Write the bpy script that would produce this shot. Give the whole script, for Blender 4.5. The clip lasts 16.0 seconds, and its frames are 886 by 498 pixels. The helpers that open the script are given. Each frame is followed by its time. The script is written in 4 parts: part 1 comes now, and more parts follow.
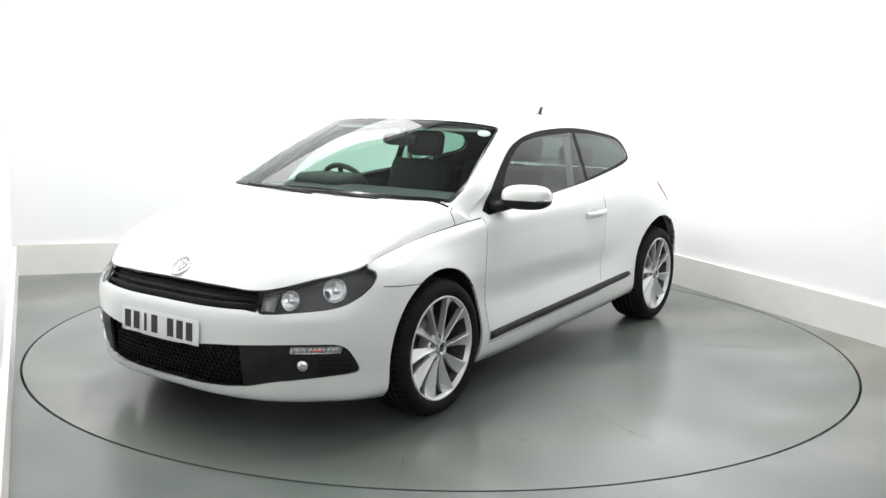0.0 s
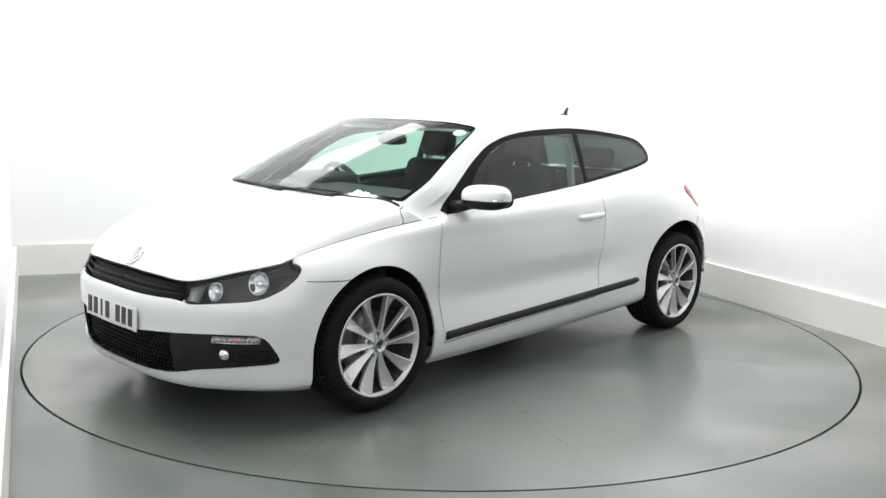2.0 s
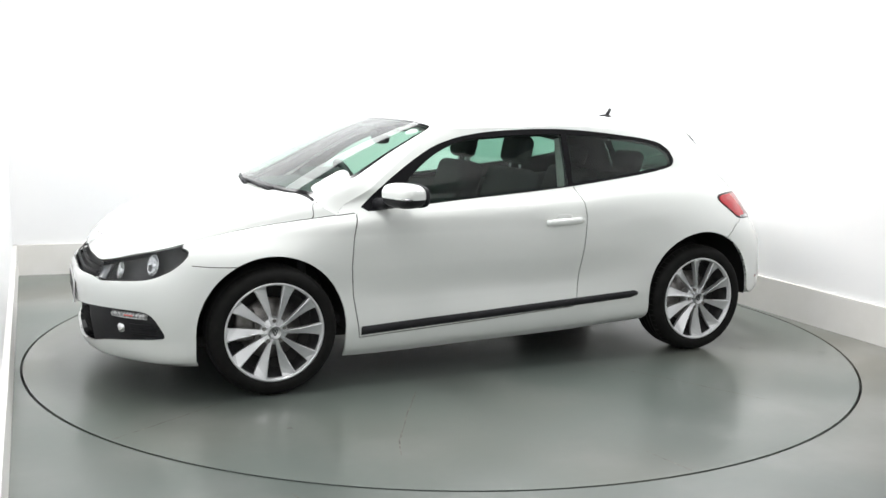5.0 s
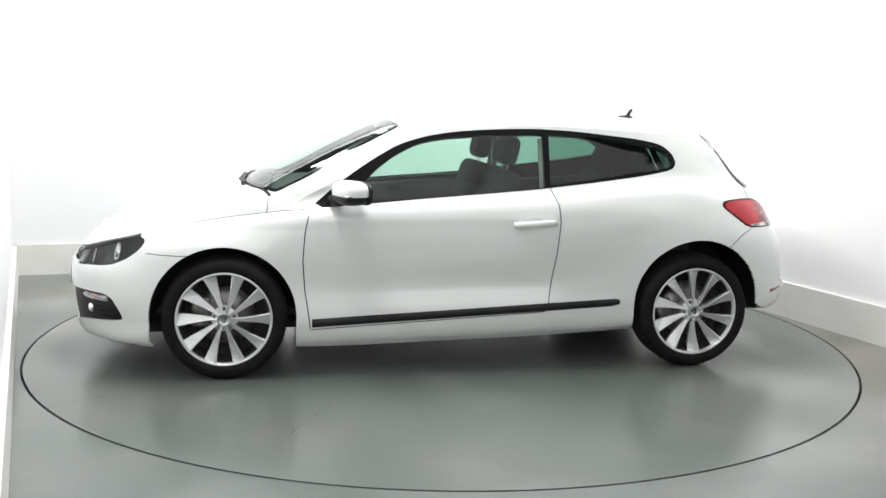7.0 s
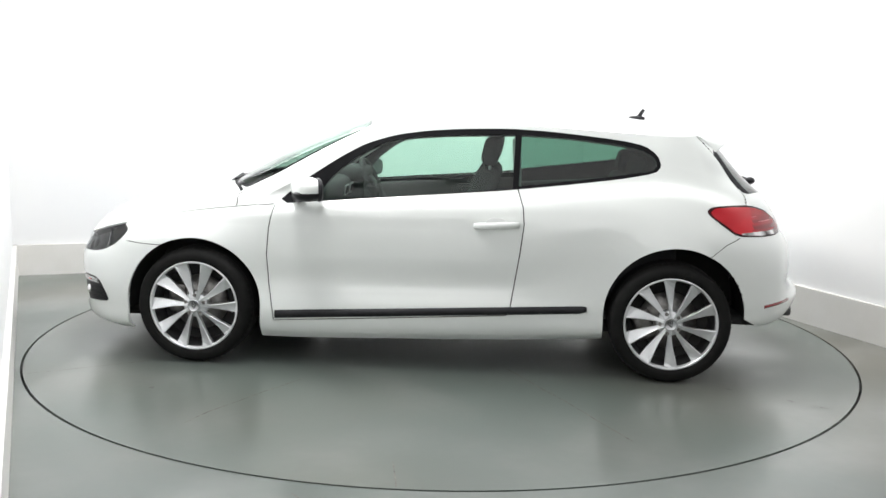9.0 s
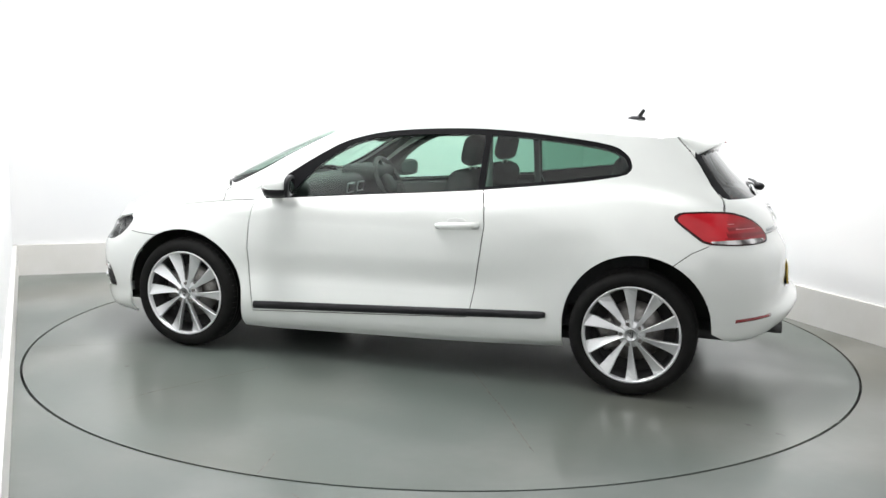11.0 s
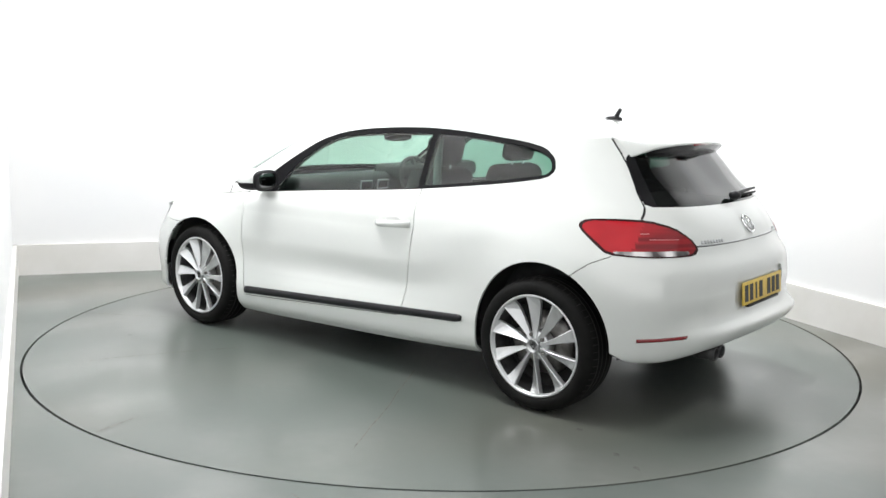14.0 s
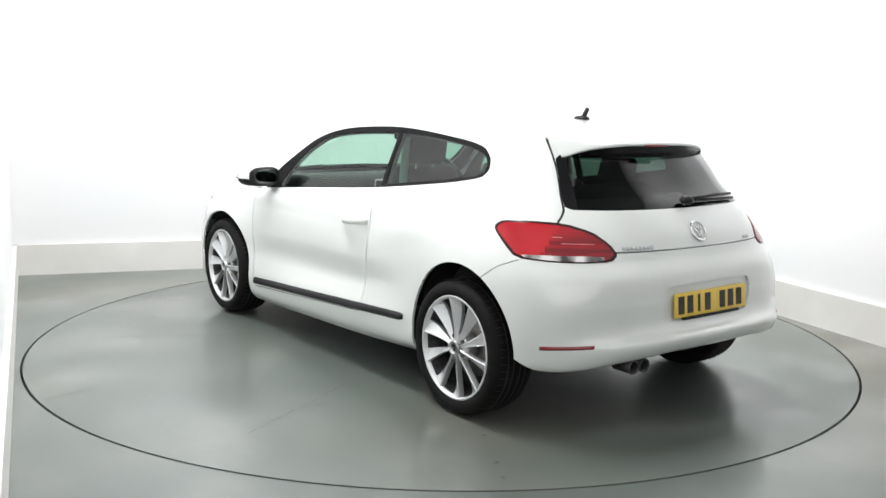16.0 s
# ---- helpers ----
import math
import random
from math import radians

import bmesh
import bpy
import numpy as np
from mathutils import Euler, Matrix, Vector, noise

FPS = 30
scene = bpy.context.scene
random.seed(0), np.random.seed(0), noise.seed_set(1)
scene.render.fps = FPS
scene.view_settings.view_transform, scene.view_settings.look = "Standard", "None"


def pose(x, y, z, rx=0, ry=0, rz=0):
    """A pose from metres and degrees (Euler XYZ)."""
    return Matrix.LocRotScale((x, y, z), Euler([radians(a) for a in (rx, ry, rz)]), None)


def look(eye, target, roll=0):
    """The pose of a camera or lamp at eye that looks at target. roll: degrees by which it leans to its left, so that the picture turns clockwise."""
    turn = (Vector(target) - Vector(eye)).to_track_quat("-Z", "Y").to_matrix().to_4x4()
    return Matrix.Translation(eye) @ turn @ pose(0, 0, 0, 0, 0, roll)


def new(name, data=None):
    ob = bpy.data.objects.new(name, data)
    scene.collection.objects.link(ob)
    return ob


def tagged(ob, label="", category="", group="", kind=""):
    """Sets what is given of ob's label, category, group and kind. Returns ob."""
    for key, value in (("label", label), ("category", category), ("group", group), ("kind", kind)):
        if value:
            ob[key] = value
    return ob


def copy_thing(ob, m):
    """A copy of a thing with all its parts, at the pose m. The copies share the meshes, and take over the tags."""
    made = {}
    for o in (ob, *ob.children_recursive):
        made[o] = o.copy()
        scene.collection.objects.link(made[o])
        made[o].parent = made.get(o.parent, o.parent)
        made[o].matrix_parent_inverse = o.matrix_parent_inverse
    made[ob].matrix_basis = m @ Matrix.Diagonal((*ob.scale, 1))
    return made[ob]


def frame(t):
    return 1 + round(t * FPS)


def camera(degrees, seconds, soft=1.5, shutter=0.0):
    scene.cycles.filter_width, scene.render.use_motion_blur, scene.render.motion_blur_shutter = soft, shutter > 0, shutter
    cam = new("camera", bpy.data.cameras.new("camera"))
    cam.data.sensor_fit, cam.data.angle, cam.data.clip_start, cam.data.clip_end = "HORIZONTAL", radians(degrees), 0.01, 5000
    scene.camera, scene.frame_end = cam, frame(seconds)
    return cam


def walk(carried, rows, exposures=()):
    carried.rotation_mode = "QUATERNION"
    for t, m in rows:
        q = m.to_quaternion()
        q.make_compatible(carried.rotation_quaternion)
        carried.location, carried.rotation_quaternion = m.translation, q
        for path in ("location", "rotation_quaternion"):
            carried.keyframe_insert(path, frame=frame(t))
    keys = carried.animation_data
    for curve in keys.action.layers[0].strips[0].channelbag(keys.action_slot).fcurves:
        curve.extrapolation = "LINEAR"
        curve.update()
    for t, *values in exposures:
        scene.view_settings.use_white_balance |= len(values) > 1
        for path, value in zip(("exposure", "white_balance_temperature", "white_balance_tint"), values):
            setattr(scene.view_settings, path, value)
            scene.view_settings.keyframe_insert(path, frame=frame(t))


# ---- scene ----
ROLL = 1.224
EYE, AIM = (0, -5.7281, 1.4337), (-0.0032, -0.7877, 0.6639)
cam = camera(51.5, 16.0, soft=1.5)
walk(cam, [(0, look(EYE, AIM, ROLL)), (16, look(EYE, AIM, ROLL))], exposures=[(0, 0.0), (16, 0.0)])
# seconds and heading of the turntable, degrees
TURN = [(0, 235.15), (0.5, 233.62), (1, 231.27), (1.5, 228.16), (2, 224.59), (2.5, 221.18), (3, 217.68), (3.5, 214.4), (4, 210.86), (6.5, 193.68), (7, 189.86), (7.5, 186.24), (8, 182.6), (8.5, 179.4), (9, 175.39), (11.5, 159.03), (12, 155.53), (12.5, 152.17), (13, 148.46), (13.5, 145.18), (14, 141.21), (14.5, 137.83), (15, 134.2), (15.5, 130.87), (16, 127.35)]
AXIS = (0.0078, 0.0015)  # the car's offset on the turntable

# ---- world and light ----
world = bpy.data.worlds.new("world")
scene.world = world
world.use_nodes = True
world.node_tree.nodes["Background"].inputs[0].default_value = (0.9, 0.95, 1, 1)
world.node_tree.nodes["Background"].inputs[1].default_value = 0.3


def lamp(name, size_x, size_y, power, m, color=(1, 1, 1)):
    data = bpy.data.lights.new(name, "AREA")
    data.shape, data.size, data.size_y, data.energy, data.color = "RECTANGLE", size_x, size_y, power, color
    ob = new(name, data)
    ob.matrix_world = m
    return ob


# two ceiling strips beside the turntable, one along the back wall, a dim one over the open side and a soft fill added
# behind the camera
lamp("ceiling_lamp", 0.5, 2.6, 144, pose(-1.25, -0.65, 3.55, 0, 0, 24))
lamp("wall_lamp", 2.4, 0.45, 10, look((-1.78, 2.0, 3.05), (-1.36, 0.82, 1.2)))
lamp("ceiling_lamp", 0.5, 3.6, 168, pose(1.10, 1.05, 3.55, 0, 0, 24))
lamp("front_panel_lamp", 6.6, 3.2, 72, pose(0.6, -4.0, 3.55))
# added fill with no known source, brightens the side facing the camera
lamp("front_lamp", 6.4, 2.6, 82, look((0.4, -6.6, 2.9), (0, 0, 0.4)))


# ---- materials ----
def principled(name, color, rough=0.5, metal=0.0, **more):
    m = bpy.data.materials.new(name)
    m.use_nodes = True
    b = m.node_tree.nodes["Principled BSDF"]
    b.inputs["Base Color"].default_value = (*color, 1)
    b.inputs["Roughness"].default_value = rough
    b.inputs["Metallic"].default_value = metal
    for k, v in more.items():
        b.inputs[k.replace("_", " ")].default_value = v
    return m


def node(m, kind, **values):
    n = m.node_tree.nodes.new(kind)
    for k, v in values.items():
        n.inputs[k.replace("_", " ")].default_value = v
    return n


def textured(m, scale, low, high, rough=None, bump=0.0, detail=6.0, stretch=(1, 1, 1), stops=(0.35, 0.65)):
    """Two-scale variation of colour, gloss and relief over a plain material."""
    t = m.node_tree
    b = t.nodes["Principled BSDF"]
    co = t.nodes.new("ShaderNodeTexCoord")
    mp = t.nodes.new("ShaderNodeMapping")
    mp.inputs["Scale"].default_value = stretch
    t.links.new(co.outputs["Object"], mp.inputs["Vector"])
    n = node(m, "ShaderNodeTexNoise", Scale=scale, Detail=detail, Roughness=0.6)
    t.links.new(mp.outputs["Vector"], n.inputs["Vector"])
    r = t.nodes.new("ShaderNodeValToRGB")
    r.color_ramp.elements[0].position, r.color_ramp.elements[1].position = stops
    r.color_ramp.elements[0].color, r.color_ramp.elements[1].color = (*low, 1), (*high, 1)
    t.links.new(n.outputs["Fac"], r.inputs["Fac"])
    t.links.new(r.outputs["Color"], b.inputs["Base Color"])
    if rough:
        mr = node(m, "ShaderNodeMapRange", To_Min=rough[0], To_Max=rough[1])
        t.links.new(n.outputs["Fac"], mr.inputs["Value"])
        t.links.new(mr.outputs["Result"], b.inputs["Roughness"])
    if bump:
        f = node(m, "ShaderNodeTexNoise", Scale=scale * 14, Detail=4.0)
        t.links.new(mp.outputs["Vector"], f.inputs["Vector"])
        u = node(m, "ShaderNodeBump", Strength=bump, Distance=0.003)
        t.links.new(f.outputs["Fac"], u.inputs["Height"])
        t.links.new(u.outputs["Normal"], b.inputs["Normal"])
    return m


def pane(name, tint, gloss=1.0):
    """Thin tinted glass: clear with a Fresnel gloss."""
    m = bpy.data.materials.new(name)
    m.use_nodes = True
    t = m.node_tree
    t.nodes.clear()
    clear, gl, mix, out = (t.nodes.new("ShaderNode" + k) for k in ("BsdfTransparent", "BsdfGlossy", "MixShader", "OutputMaterial"))
    lw, pw, mr = t.nodes.new("ShaderNodeLayerWeight"), t.nodes.new("ShaderNodeMath"), t.nodes.new("ShaderNodeMapRange")
    lw.inputs["Blend"].default_value = 0.5
    pw.operation = "POWER"
    pw.inputs[1].default_value = 5.0
    mr.inputs["To Min"].default_value = 0.04
    t.links.new(lw.outputs["Facing"], pw.inputs[0])
    t.links.new(pw.outputs[0], mr.inputs["Value"])
    clear.inputs["Color"].default_value = (*tint, 1)
    gl.inputs["Color"].default_value = (gloss, gloss, gloss, 1)
    gl.inputs["Roughness"].default_value = 0.02
    t.links.new(mr.outputs["Result"], mix.inputs[0])
    t.links.new(clear.outputs[0], mix.inputs[1])
    t.links.new(gl.outputs[0], mix.inputs[2])
    t.links.new(mix.outputs[0], out.inputs[0])
    return m


PAINT = textured(principled("white_paint", (0.78, 0.79, 0.77), 0.3, 0, Coat_Weight=1.0, Coat_Roughness=0.02, Coat_IOR=1.52), 1.3, (0.695, 0.717, 0.695), (0.715, 0.737, 0.715), (0.26, 0.36))
WALL = textured(principled("wall_paint", (0.77, 0.77, 0.77), 0.8), 0.8, (0.76, 0.77, 0.78), (0.79, 0.79, 0.79), (0.7, 0.9), 0.1)
PLINTH = textured(principled("plinth_paint", (0.75, 0.74, 0.71), 0.6), 2.0, (0.66, 0.65, 0.62), (0.72, 0.71, 0.69), (0.45, 0.65), 0.1)
BLACK = textured(principled("black_plastic", (0.02, 0.02, 0.022), 0.45, 0, Specular_IOR_Level=0.2), 9, (0.012, 0.012, 0.014), (0.02, 0.02, 0.022), (0.4, 0.55), 0.15)
GLOSS_BLACK = principled("gloss_black", (0.006, 0.006, 0.007), 0.12)
FRIT = principled("printed_border", (0.008, 0.008, 0.009), 0.45, 0, Specular_IOR_Level=0.06)
RUBBER = textured(principled("rubber", (0.015, 0.015, 0.015), 0.75), 14, (0.012, 0.012, 0.012), (0.022, 0.021, 0.02), (0.65, 0.85), 0.2)
TYRE = textured(principled("tyre_rubber", (0.012, 0.012, 0.012), 0.8, 0, Specular_IOR_Level=0.15), 11, (0.006, 0.006, 0.006), (0.011, 0.011, 0.0105), (0.65, 0.85), 0.25)
LINING = textured(principled("headliner_cloth", (0.3, 0.3, 0.29), 0.95), 30, (0.28, 0.28, 0.27), (0.33, 0.33, 0.32), None, 0.2)
LINING_DARK = textured(principled("dark_trim", (0.03, 0.031, 0.032), 0.8), 20, (0.022, 0.023, 0.024), (0.036, 0.037, 0.038), None, 0.2)
CLOTH = textured(principled("seat_cloth", (0.02, 0.021, 0.022), 0.95), 40, (0.014, 0.015, 0.016), (0.03, 0.031, 0.033), None, 0.4)
ALLOY = textured(principled("silver_alloy", (0.70, 0.71, 0.72), 0.35, 0.6, Coat_Weight=0.6), 6, (0.66, 0.67, 0.68), (0.74, 0.75, 0.76), (0.28, 0.40))
STEEL = textured(principled("worn_steel", (0.3, 0.29, 0.28), 0.4, 0.9), 25, (0.22, 0.21, 0.20), (0.36, 0.35, 0.34), (0.3, 0.5), 0.1)
CHROME = principled("chrome", (0.85, 0.85, 0.86), 0.08, 1.0)
SILVER = principled("satin_silver", (0.55, 0.56, 0.57), 0.3, 0.9)
RED = textured(principled("red_lens", (0.5, 0.012, 0.02), 0.15, 0, Specular_IOR_Level=0.35), 5, (0.40, 0.009, 0.016), (0.50, 0.013, 0.022), None, 0, 1, (1, 1, 2))
DEEP_RED = principled("deep_red_lens", (0.22, 0.008, 0.012), 0.15, 0, Coat_Weight=1.0)
AMBER = principled("amber_lens", (0.55, 0.10, 0.09), 0.15, 0, Coat_Weight=1.0)
CLEAR = pane("clear_lens", (0.93, 0.94, 0.95), 0.5)
GLASS = pane("tinted_glass", (0.62, 0.80, 0.71))
DARK_GLASS = pane("dark_tinted_glass", (0.27, 0.45, 0.37))
REAR_TINT = pane("rear_tinted_glass", (0.10, 0.135, 0.12))
# base colour darkened to stand in for a dark reflection
MIRROR = principled("mirror_glass", (0.07, 0.073, 0.075), 0.03, 1.0)
PLATE_WHITE = textured(principled("white_plate", (0.75, 0.75, 0.76), 0.35), 30, (0.72, 0.72, 0.73), (0.78, 0.78, 0.79))
PLATE_YELLOW = textured(principled("yellow_plate", (0.75, 0.48, 0.03), 0.4), 30, (0.72, 0.50, 0.07), (0.80, 0.57, 0.10))
INK = principled("black_ink", (0.02, 0.02, 0.02), 0.5)
PAPER = principled("paper", (0.8, 0.8, 0.78), 0.8)
LAMP_DARK = principled("lamp_housing", (0.035, 0.036, 0.038), 0.4)
REFLECTOR = principled("silvered_reflector", (0.78, 0.79, 0.80), 0.16, 0.8)
LAMP_GREY = principled("lamp_reflector_grey", (0.22, 0.225, 0.23), 0.3, 0.6)
INDICATOR = textured(principled("ribbed_clear_lens", (0.45, 0.45, 0.46), 0.2, 0.5, Coat_Weight=1.0), 60, (0.10, 0.10, 0.10), (0.62, 0.62, 0.63), None, 0, 2, (1, 4, 1))
PINK = principled("pale_red_bar", (0.75, 0.25, 0.27), 0.2)
# body white greyed to paint in the shade behind the door handles
RECESS_SHADE = principled("recess_shade_grey", (0.6, 0.61, 0.6), 0.35)
FAR_WALL = textured(principled("off_white_wall", (0.6, 0.6, 0.59), 0.85), 1.0, (0.58, 0.58, 0.57), (0.66, 0.66, 0.65))
CEILING = textured(principled("grey_ceiling", (0.2, 0.2, 0.2), 0.9), 1.0, (0.17, 0.17, 0.173), (0.23, 0.23, 0.23))
# darker copy of the steel, with the shade put into its colour
SHADED_STEEL = textured(principled("shaded_steel", (0.09, 0.09, 0.092), 0.5, 0.7), 20, (0.06, 0.06, 0.062), (0.12, 0.12, 0.122), (0.4, 0.6))
GRILLE_BLACK = principled("grille_black", (0.008, 0.008, 0.009), 0.5, 0, Specular_IOR_Level=0.1)
BLACK_RED = principled("black_red_rim", (0.03, 0.004, 0.005), 0.25, 0, Specular_IOR_Level=0.3)
MID_RED = textured(principled("inner_red_lens", (0.2, 0.005, 0.01), 0.15, 0, Specular_IOR_Level=0.35), 9, (0.17, 0.004, 0.008), (0.34, 0.008, 0.014), None, 0, 1, (.4, .4, 5))
LAMP_CLEAR = textured(principled("smoked_clear_lens", (0.5, 0.48, 0.48), 0.15, 0.5), 13, (0.06, 0.05, 0.05), (0.72, 0.70, 0.70), None, 0, 1, (1, 1, .2))
FLOOR = principled("floor_paint", (0.3, 0.32, 0.31), 0.3, 0, Coat_Weight=0.5, Coat_Roughness=0.24)


def floor_paint(m, warm):
    """Grey floor paint with brown stains, scuffs and pale patches that also imitate glare from the walls."""
    t = m.node_tree
    b = t.nodes["Principled BSDF"]
    co = t.nodes.new("ShaderNodeTexCoord")

    def noise(scale, detail, lo, hi, rough=.6):
        n = node(m, "ShaderNodeTexNoise", Scale=scale, Detail=detail, Roughness=rough)
        t.links.new(co.outputs["Object"], n.inputs["Vector"])
        r = node(m, "ShaderNodeMapRange", From_Min=lo, From_Max=hi)
        r.interpolation_type = "SMOOTHSTEP"
        t.links.new(n.outputs["Fac"], r.inputs["Value"])
        return r.outputs["Result"]

    def mix(fac, a, color, amount):
        k = node(m, "ShaderNodeMath")
        k.operation = "MULTIPLY"
        k.inputs[1].default_value = amount
        t.links.new(fac, k.inputs[0])
        x = t.nodes.new("ShaderNodeMix")
        x.data_type = "RGBA"
        t.links.new(k.outputs[0], x.inputs[0])
        if a is None:
            x.inputs[6].default_value = (0.088, 0.106, 0.095, 1)
        else:
            t.links.new(a, x.inputs[6])
        x.inputs[7].default_value = (*color, 1)
        return x.outputs[2]

    c = mix(noise(.45, 1, .30, .75, .5), None, (0.120, 0.139, 0.126), .8)
    c = mix(noise(.6, 1, .42, .80, .4), c, (0.135, 0.112, 0.078), warm)
    # pale patches: scuffs, and the wall's broken glare put into the colour
    c = mix(noise(1.3, 4, .40, .95, .55), c, (0.25, 0.255, 0.243), .6)
    t.links.new(c, b.inputs["Base Color"])
    w = node(m, "ShaderNodeMapRange", To_Min=.4, To_Max=.95)
    t.links.new(noise(1.3, 3, .36, .74, .5), w.inputs["Value"])
    t.links.new(w.outputs["Result"], b.inputs["Coat Weight"])
    g = node(m, "ShaderNodeMapRange", To_Min=.26, To_Max=.13)
    t.links.new(noise(1.7, 3, .34, .72, .5), g.inputs["Value"])
    t.links.new(g.outputs["Result"], b.inputs["Coat Roughness"])
    r = node(m, "ShaderNodeMapRange", To_Min=.32, To_Max=.46)
    t.links.new(noise(.9, 0, .2, .8, .5), r.inputs["Value"])
    t.links.new(r.outputs["Result"], b.inputs["Roughness"])
    return m


floor_paint(FLOOR, .6)
TABLE = floor_paint(principled("turntable_paint", (0.3, 0.32, 0.31), 0.3, 0, Coat_Weight=0.5, Coat_Roughness=0.24), .35)
GROOVE = principled("dark_groove", (0.015, 0.015, 0.014), 0.8)
STAIN = textured(principled("oil_mark", (0.08, 0.08, 0.075), 0.5), 20, (0.06, 0.06, 0.055), (0.16, 0.16, 0.15))
CRACK = textured(principled("crack_line", (0.12, 0.115, 0.10), 0.7), 30, (0.08, 0.078, 0.07), (0.2, 0.19, 0.17))


# ---- room ----
def part(name, bm, material, parent, label=""):
    me = bpy.data.meshes.new(name)
    bm.to_mesh(me)
    bm.free()
    me.materials.append(material)
    ob = new(name, me)
    if parent:
        ob.parent = parent
    return tagged(ob, label)


def box(bm, size, m):
    return bmesh.ops.create_cube(bm, size=1, matrix=m @ Matrix.Diagonal((*size, 1)))


def wall_run(name, a, b, z0, z1, thick, material, proud=0.0):
    """A wall from a to b, its visible face on the line (or proud of it), its thickness to the left of the way."""
    d = Vector(b) - Vector(a)
    bm = bmesh.new()
    box(bm, (d.length, thick, z1 - z0), Matrix.Translation((*a, z0)) @ Matrix.Rotation(math.atan2(d.y, d.x), 4, "Z") @ pose(d.length / 2, thick / 2 - proud, (z1 - z0) / 2))
    return tagged(part(name, bm, material, None), "", "", "", "structure")


CORNER_A, CORNER_B = (-3.445, 1.593), (1.332, 3.29)
LEFT_END, RIGHT_END = (-1.279, -3.20), (5.766, -7.30)
HIGH, STEP = 3.6, 0.248
# plinth faces stand on these lines; the walls above stand back behind them
for name, a, b in (("back", CORNER_A, CORNER_B), ("right", CORNER_B, RIGHT_END), ("left", LEFT_END, CORNER_A)):
    wall_run("plinth_" + name, a, b, 0, STEP, 0.2, PLINTH)
    d = (Vector(b) - Vector(a)).normalized() * 0.12
    wall_run("wall_" + name, (a[0] - d.x * (name != "left"), a[1] - d.y * (name != "left")), (b[0] + d.x * (name != "right"), b[1] + d.y * (name != "right")), STEP, HIGH, 0.17, WALL, -0.03)
# unseen walls added round the camera, pale for bounce light and reflections
wall_run("wall_front", (6.2, -7.6), (-5.0, -7.6), 0, HIGH, 0.15, FAR_WALL)
wall_run("wall_side", (-5.0, -7.6), (-5.0, -3.20), 0, HIGH, 0.15, FAR_WALL)
wall_run("wall_return", (-5.0, -3.20), (-1.44, -3.20), 0, HIGH, 0.15, FAR_WALL)
wall_run("wall_end", (5.766, -7.30), (6.3, -7.62), 0, HIGH, 0.15, WALL)
bm = bmesh.new()
box(bm, (14, 12, 0.1), pose(0.5, -2.2, HIGH + .05))
tagged(part("ceiling", bm, CEILING, None), "", "", "", "structure")

RING = 2.4568
bm = bmesh.new()
n = 180
inner = [bm.verts.new((RING * math.cos(2 * math.pi * i / n), RING * math.sin(2 * math.pi * i / n), 0)) for i in range(n)]
outer = []
for i in range(n):
    a = 2 * math.pi * i / n
    c, s = math.cos(a), math.sin(a)
    k = min(7.5 / max(abs(c), 1e-6), 8.5 / max(abs(s), 1e-6))
    outer.append(bm.verts.new((c * k, s * k, 0)))
low = [bm.verts.new((v.co.x, v.co.y, -.05)) for v in inner]
for i in range(n):
    j = (i + 1) % n
    bm.faces.new((inner[i], outer[i], outer[j], inner[j]))
    bm.faces.new((inner[i], inner[j], low[j], low[i]))
tagged(part("floor", bm, FLOOR, None), "", "", "", "structure")
bm = bmesh.new()
bmesh.ops.create_circle(bm, cap_ends=True, segments=180, radius=RING + .1, matrix=pose(0, 0, -.03))
tagged(part("pit", bm, GROOVE, None), "", "", "", "structure")
bm = bmesh.new()
R2 = RING - .014
bmesh.ops.create_cone(bm, cap_ends=True, segments=180, radius1=R2, radius2=R2, depth=.025, matrix=pose(0, 0, -.0125))
turntable = tagged(part("turntable", bm, TABLE, None), "round grey painted turntable with worn stains", "turntable")


def floor_line(name, points, width, material, parent, z=.0015):
    """A thin irregular mark lying on the floor."""
    rnd = random.Random(len(points) * 7 + int(points[0][0] * 100))
    p = np.array(finer_line(points, .02))
    d = np.gradient(p, axis=0)
    nn = np.stack([-d[:, 1], d[:, 0]], 1) / (np.linalg.norm(d, axis=1)[:, None] + 1e-9)
    w = np.array([width * rnd.uniform(.35, 1.2) for _ in p])
    w[0] = w[-1] = width * .1
    wob = np.cumsum([rnd.uniform(-.0015, .0015) for _ in p])
    q = p + nn * wob[:, None]
    bm = bmesh.new()
    L = [bm.verts.new((*v, z)) for v in q + nn * w[:, None] / 2]
    R = [bm.verts.new((*v, z)) for v in q - nn * w[:, None] / 2]
    for i in range(len(p) - 1):
        bm.faces.new((R[i], R[i + 1], L[i + 1], L[i]))
    return part(name, bm, material, parent)


def finer_line(points, step):
    out = []
    for p, q in zip(points, points[1:]):
        k = max(1, math.ceil(math.dist(p, q) / step))
        out += [tuple(np.array(p) + (np.array(q) - np.array(p)) * i / k) for i in range(k)]
    return out + [points[-1]]


for pts in ([(1.54, .903), (1.804, 1.078), (2.091, 1.264)], [(.62, 1.08), (.80, 1.40), (.95, 1.69), (1.01, 1.86)], [(.016, 2.176), (-.011, 2.305), (-.028, 2.432)], [(-.423, .76), (-.72, 1.30), (-.996, 1.83)]):
    tagged(floor_line("hairline_crack", pts, .007, CRACK, turntable))
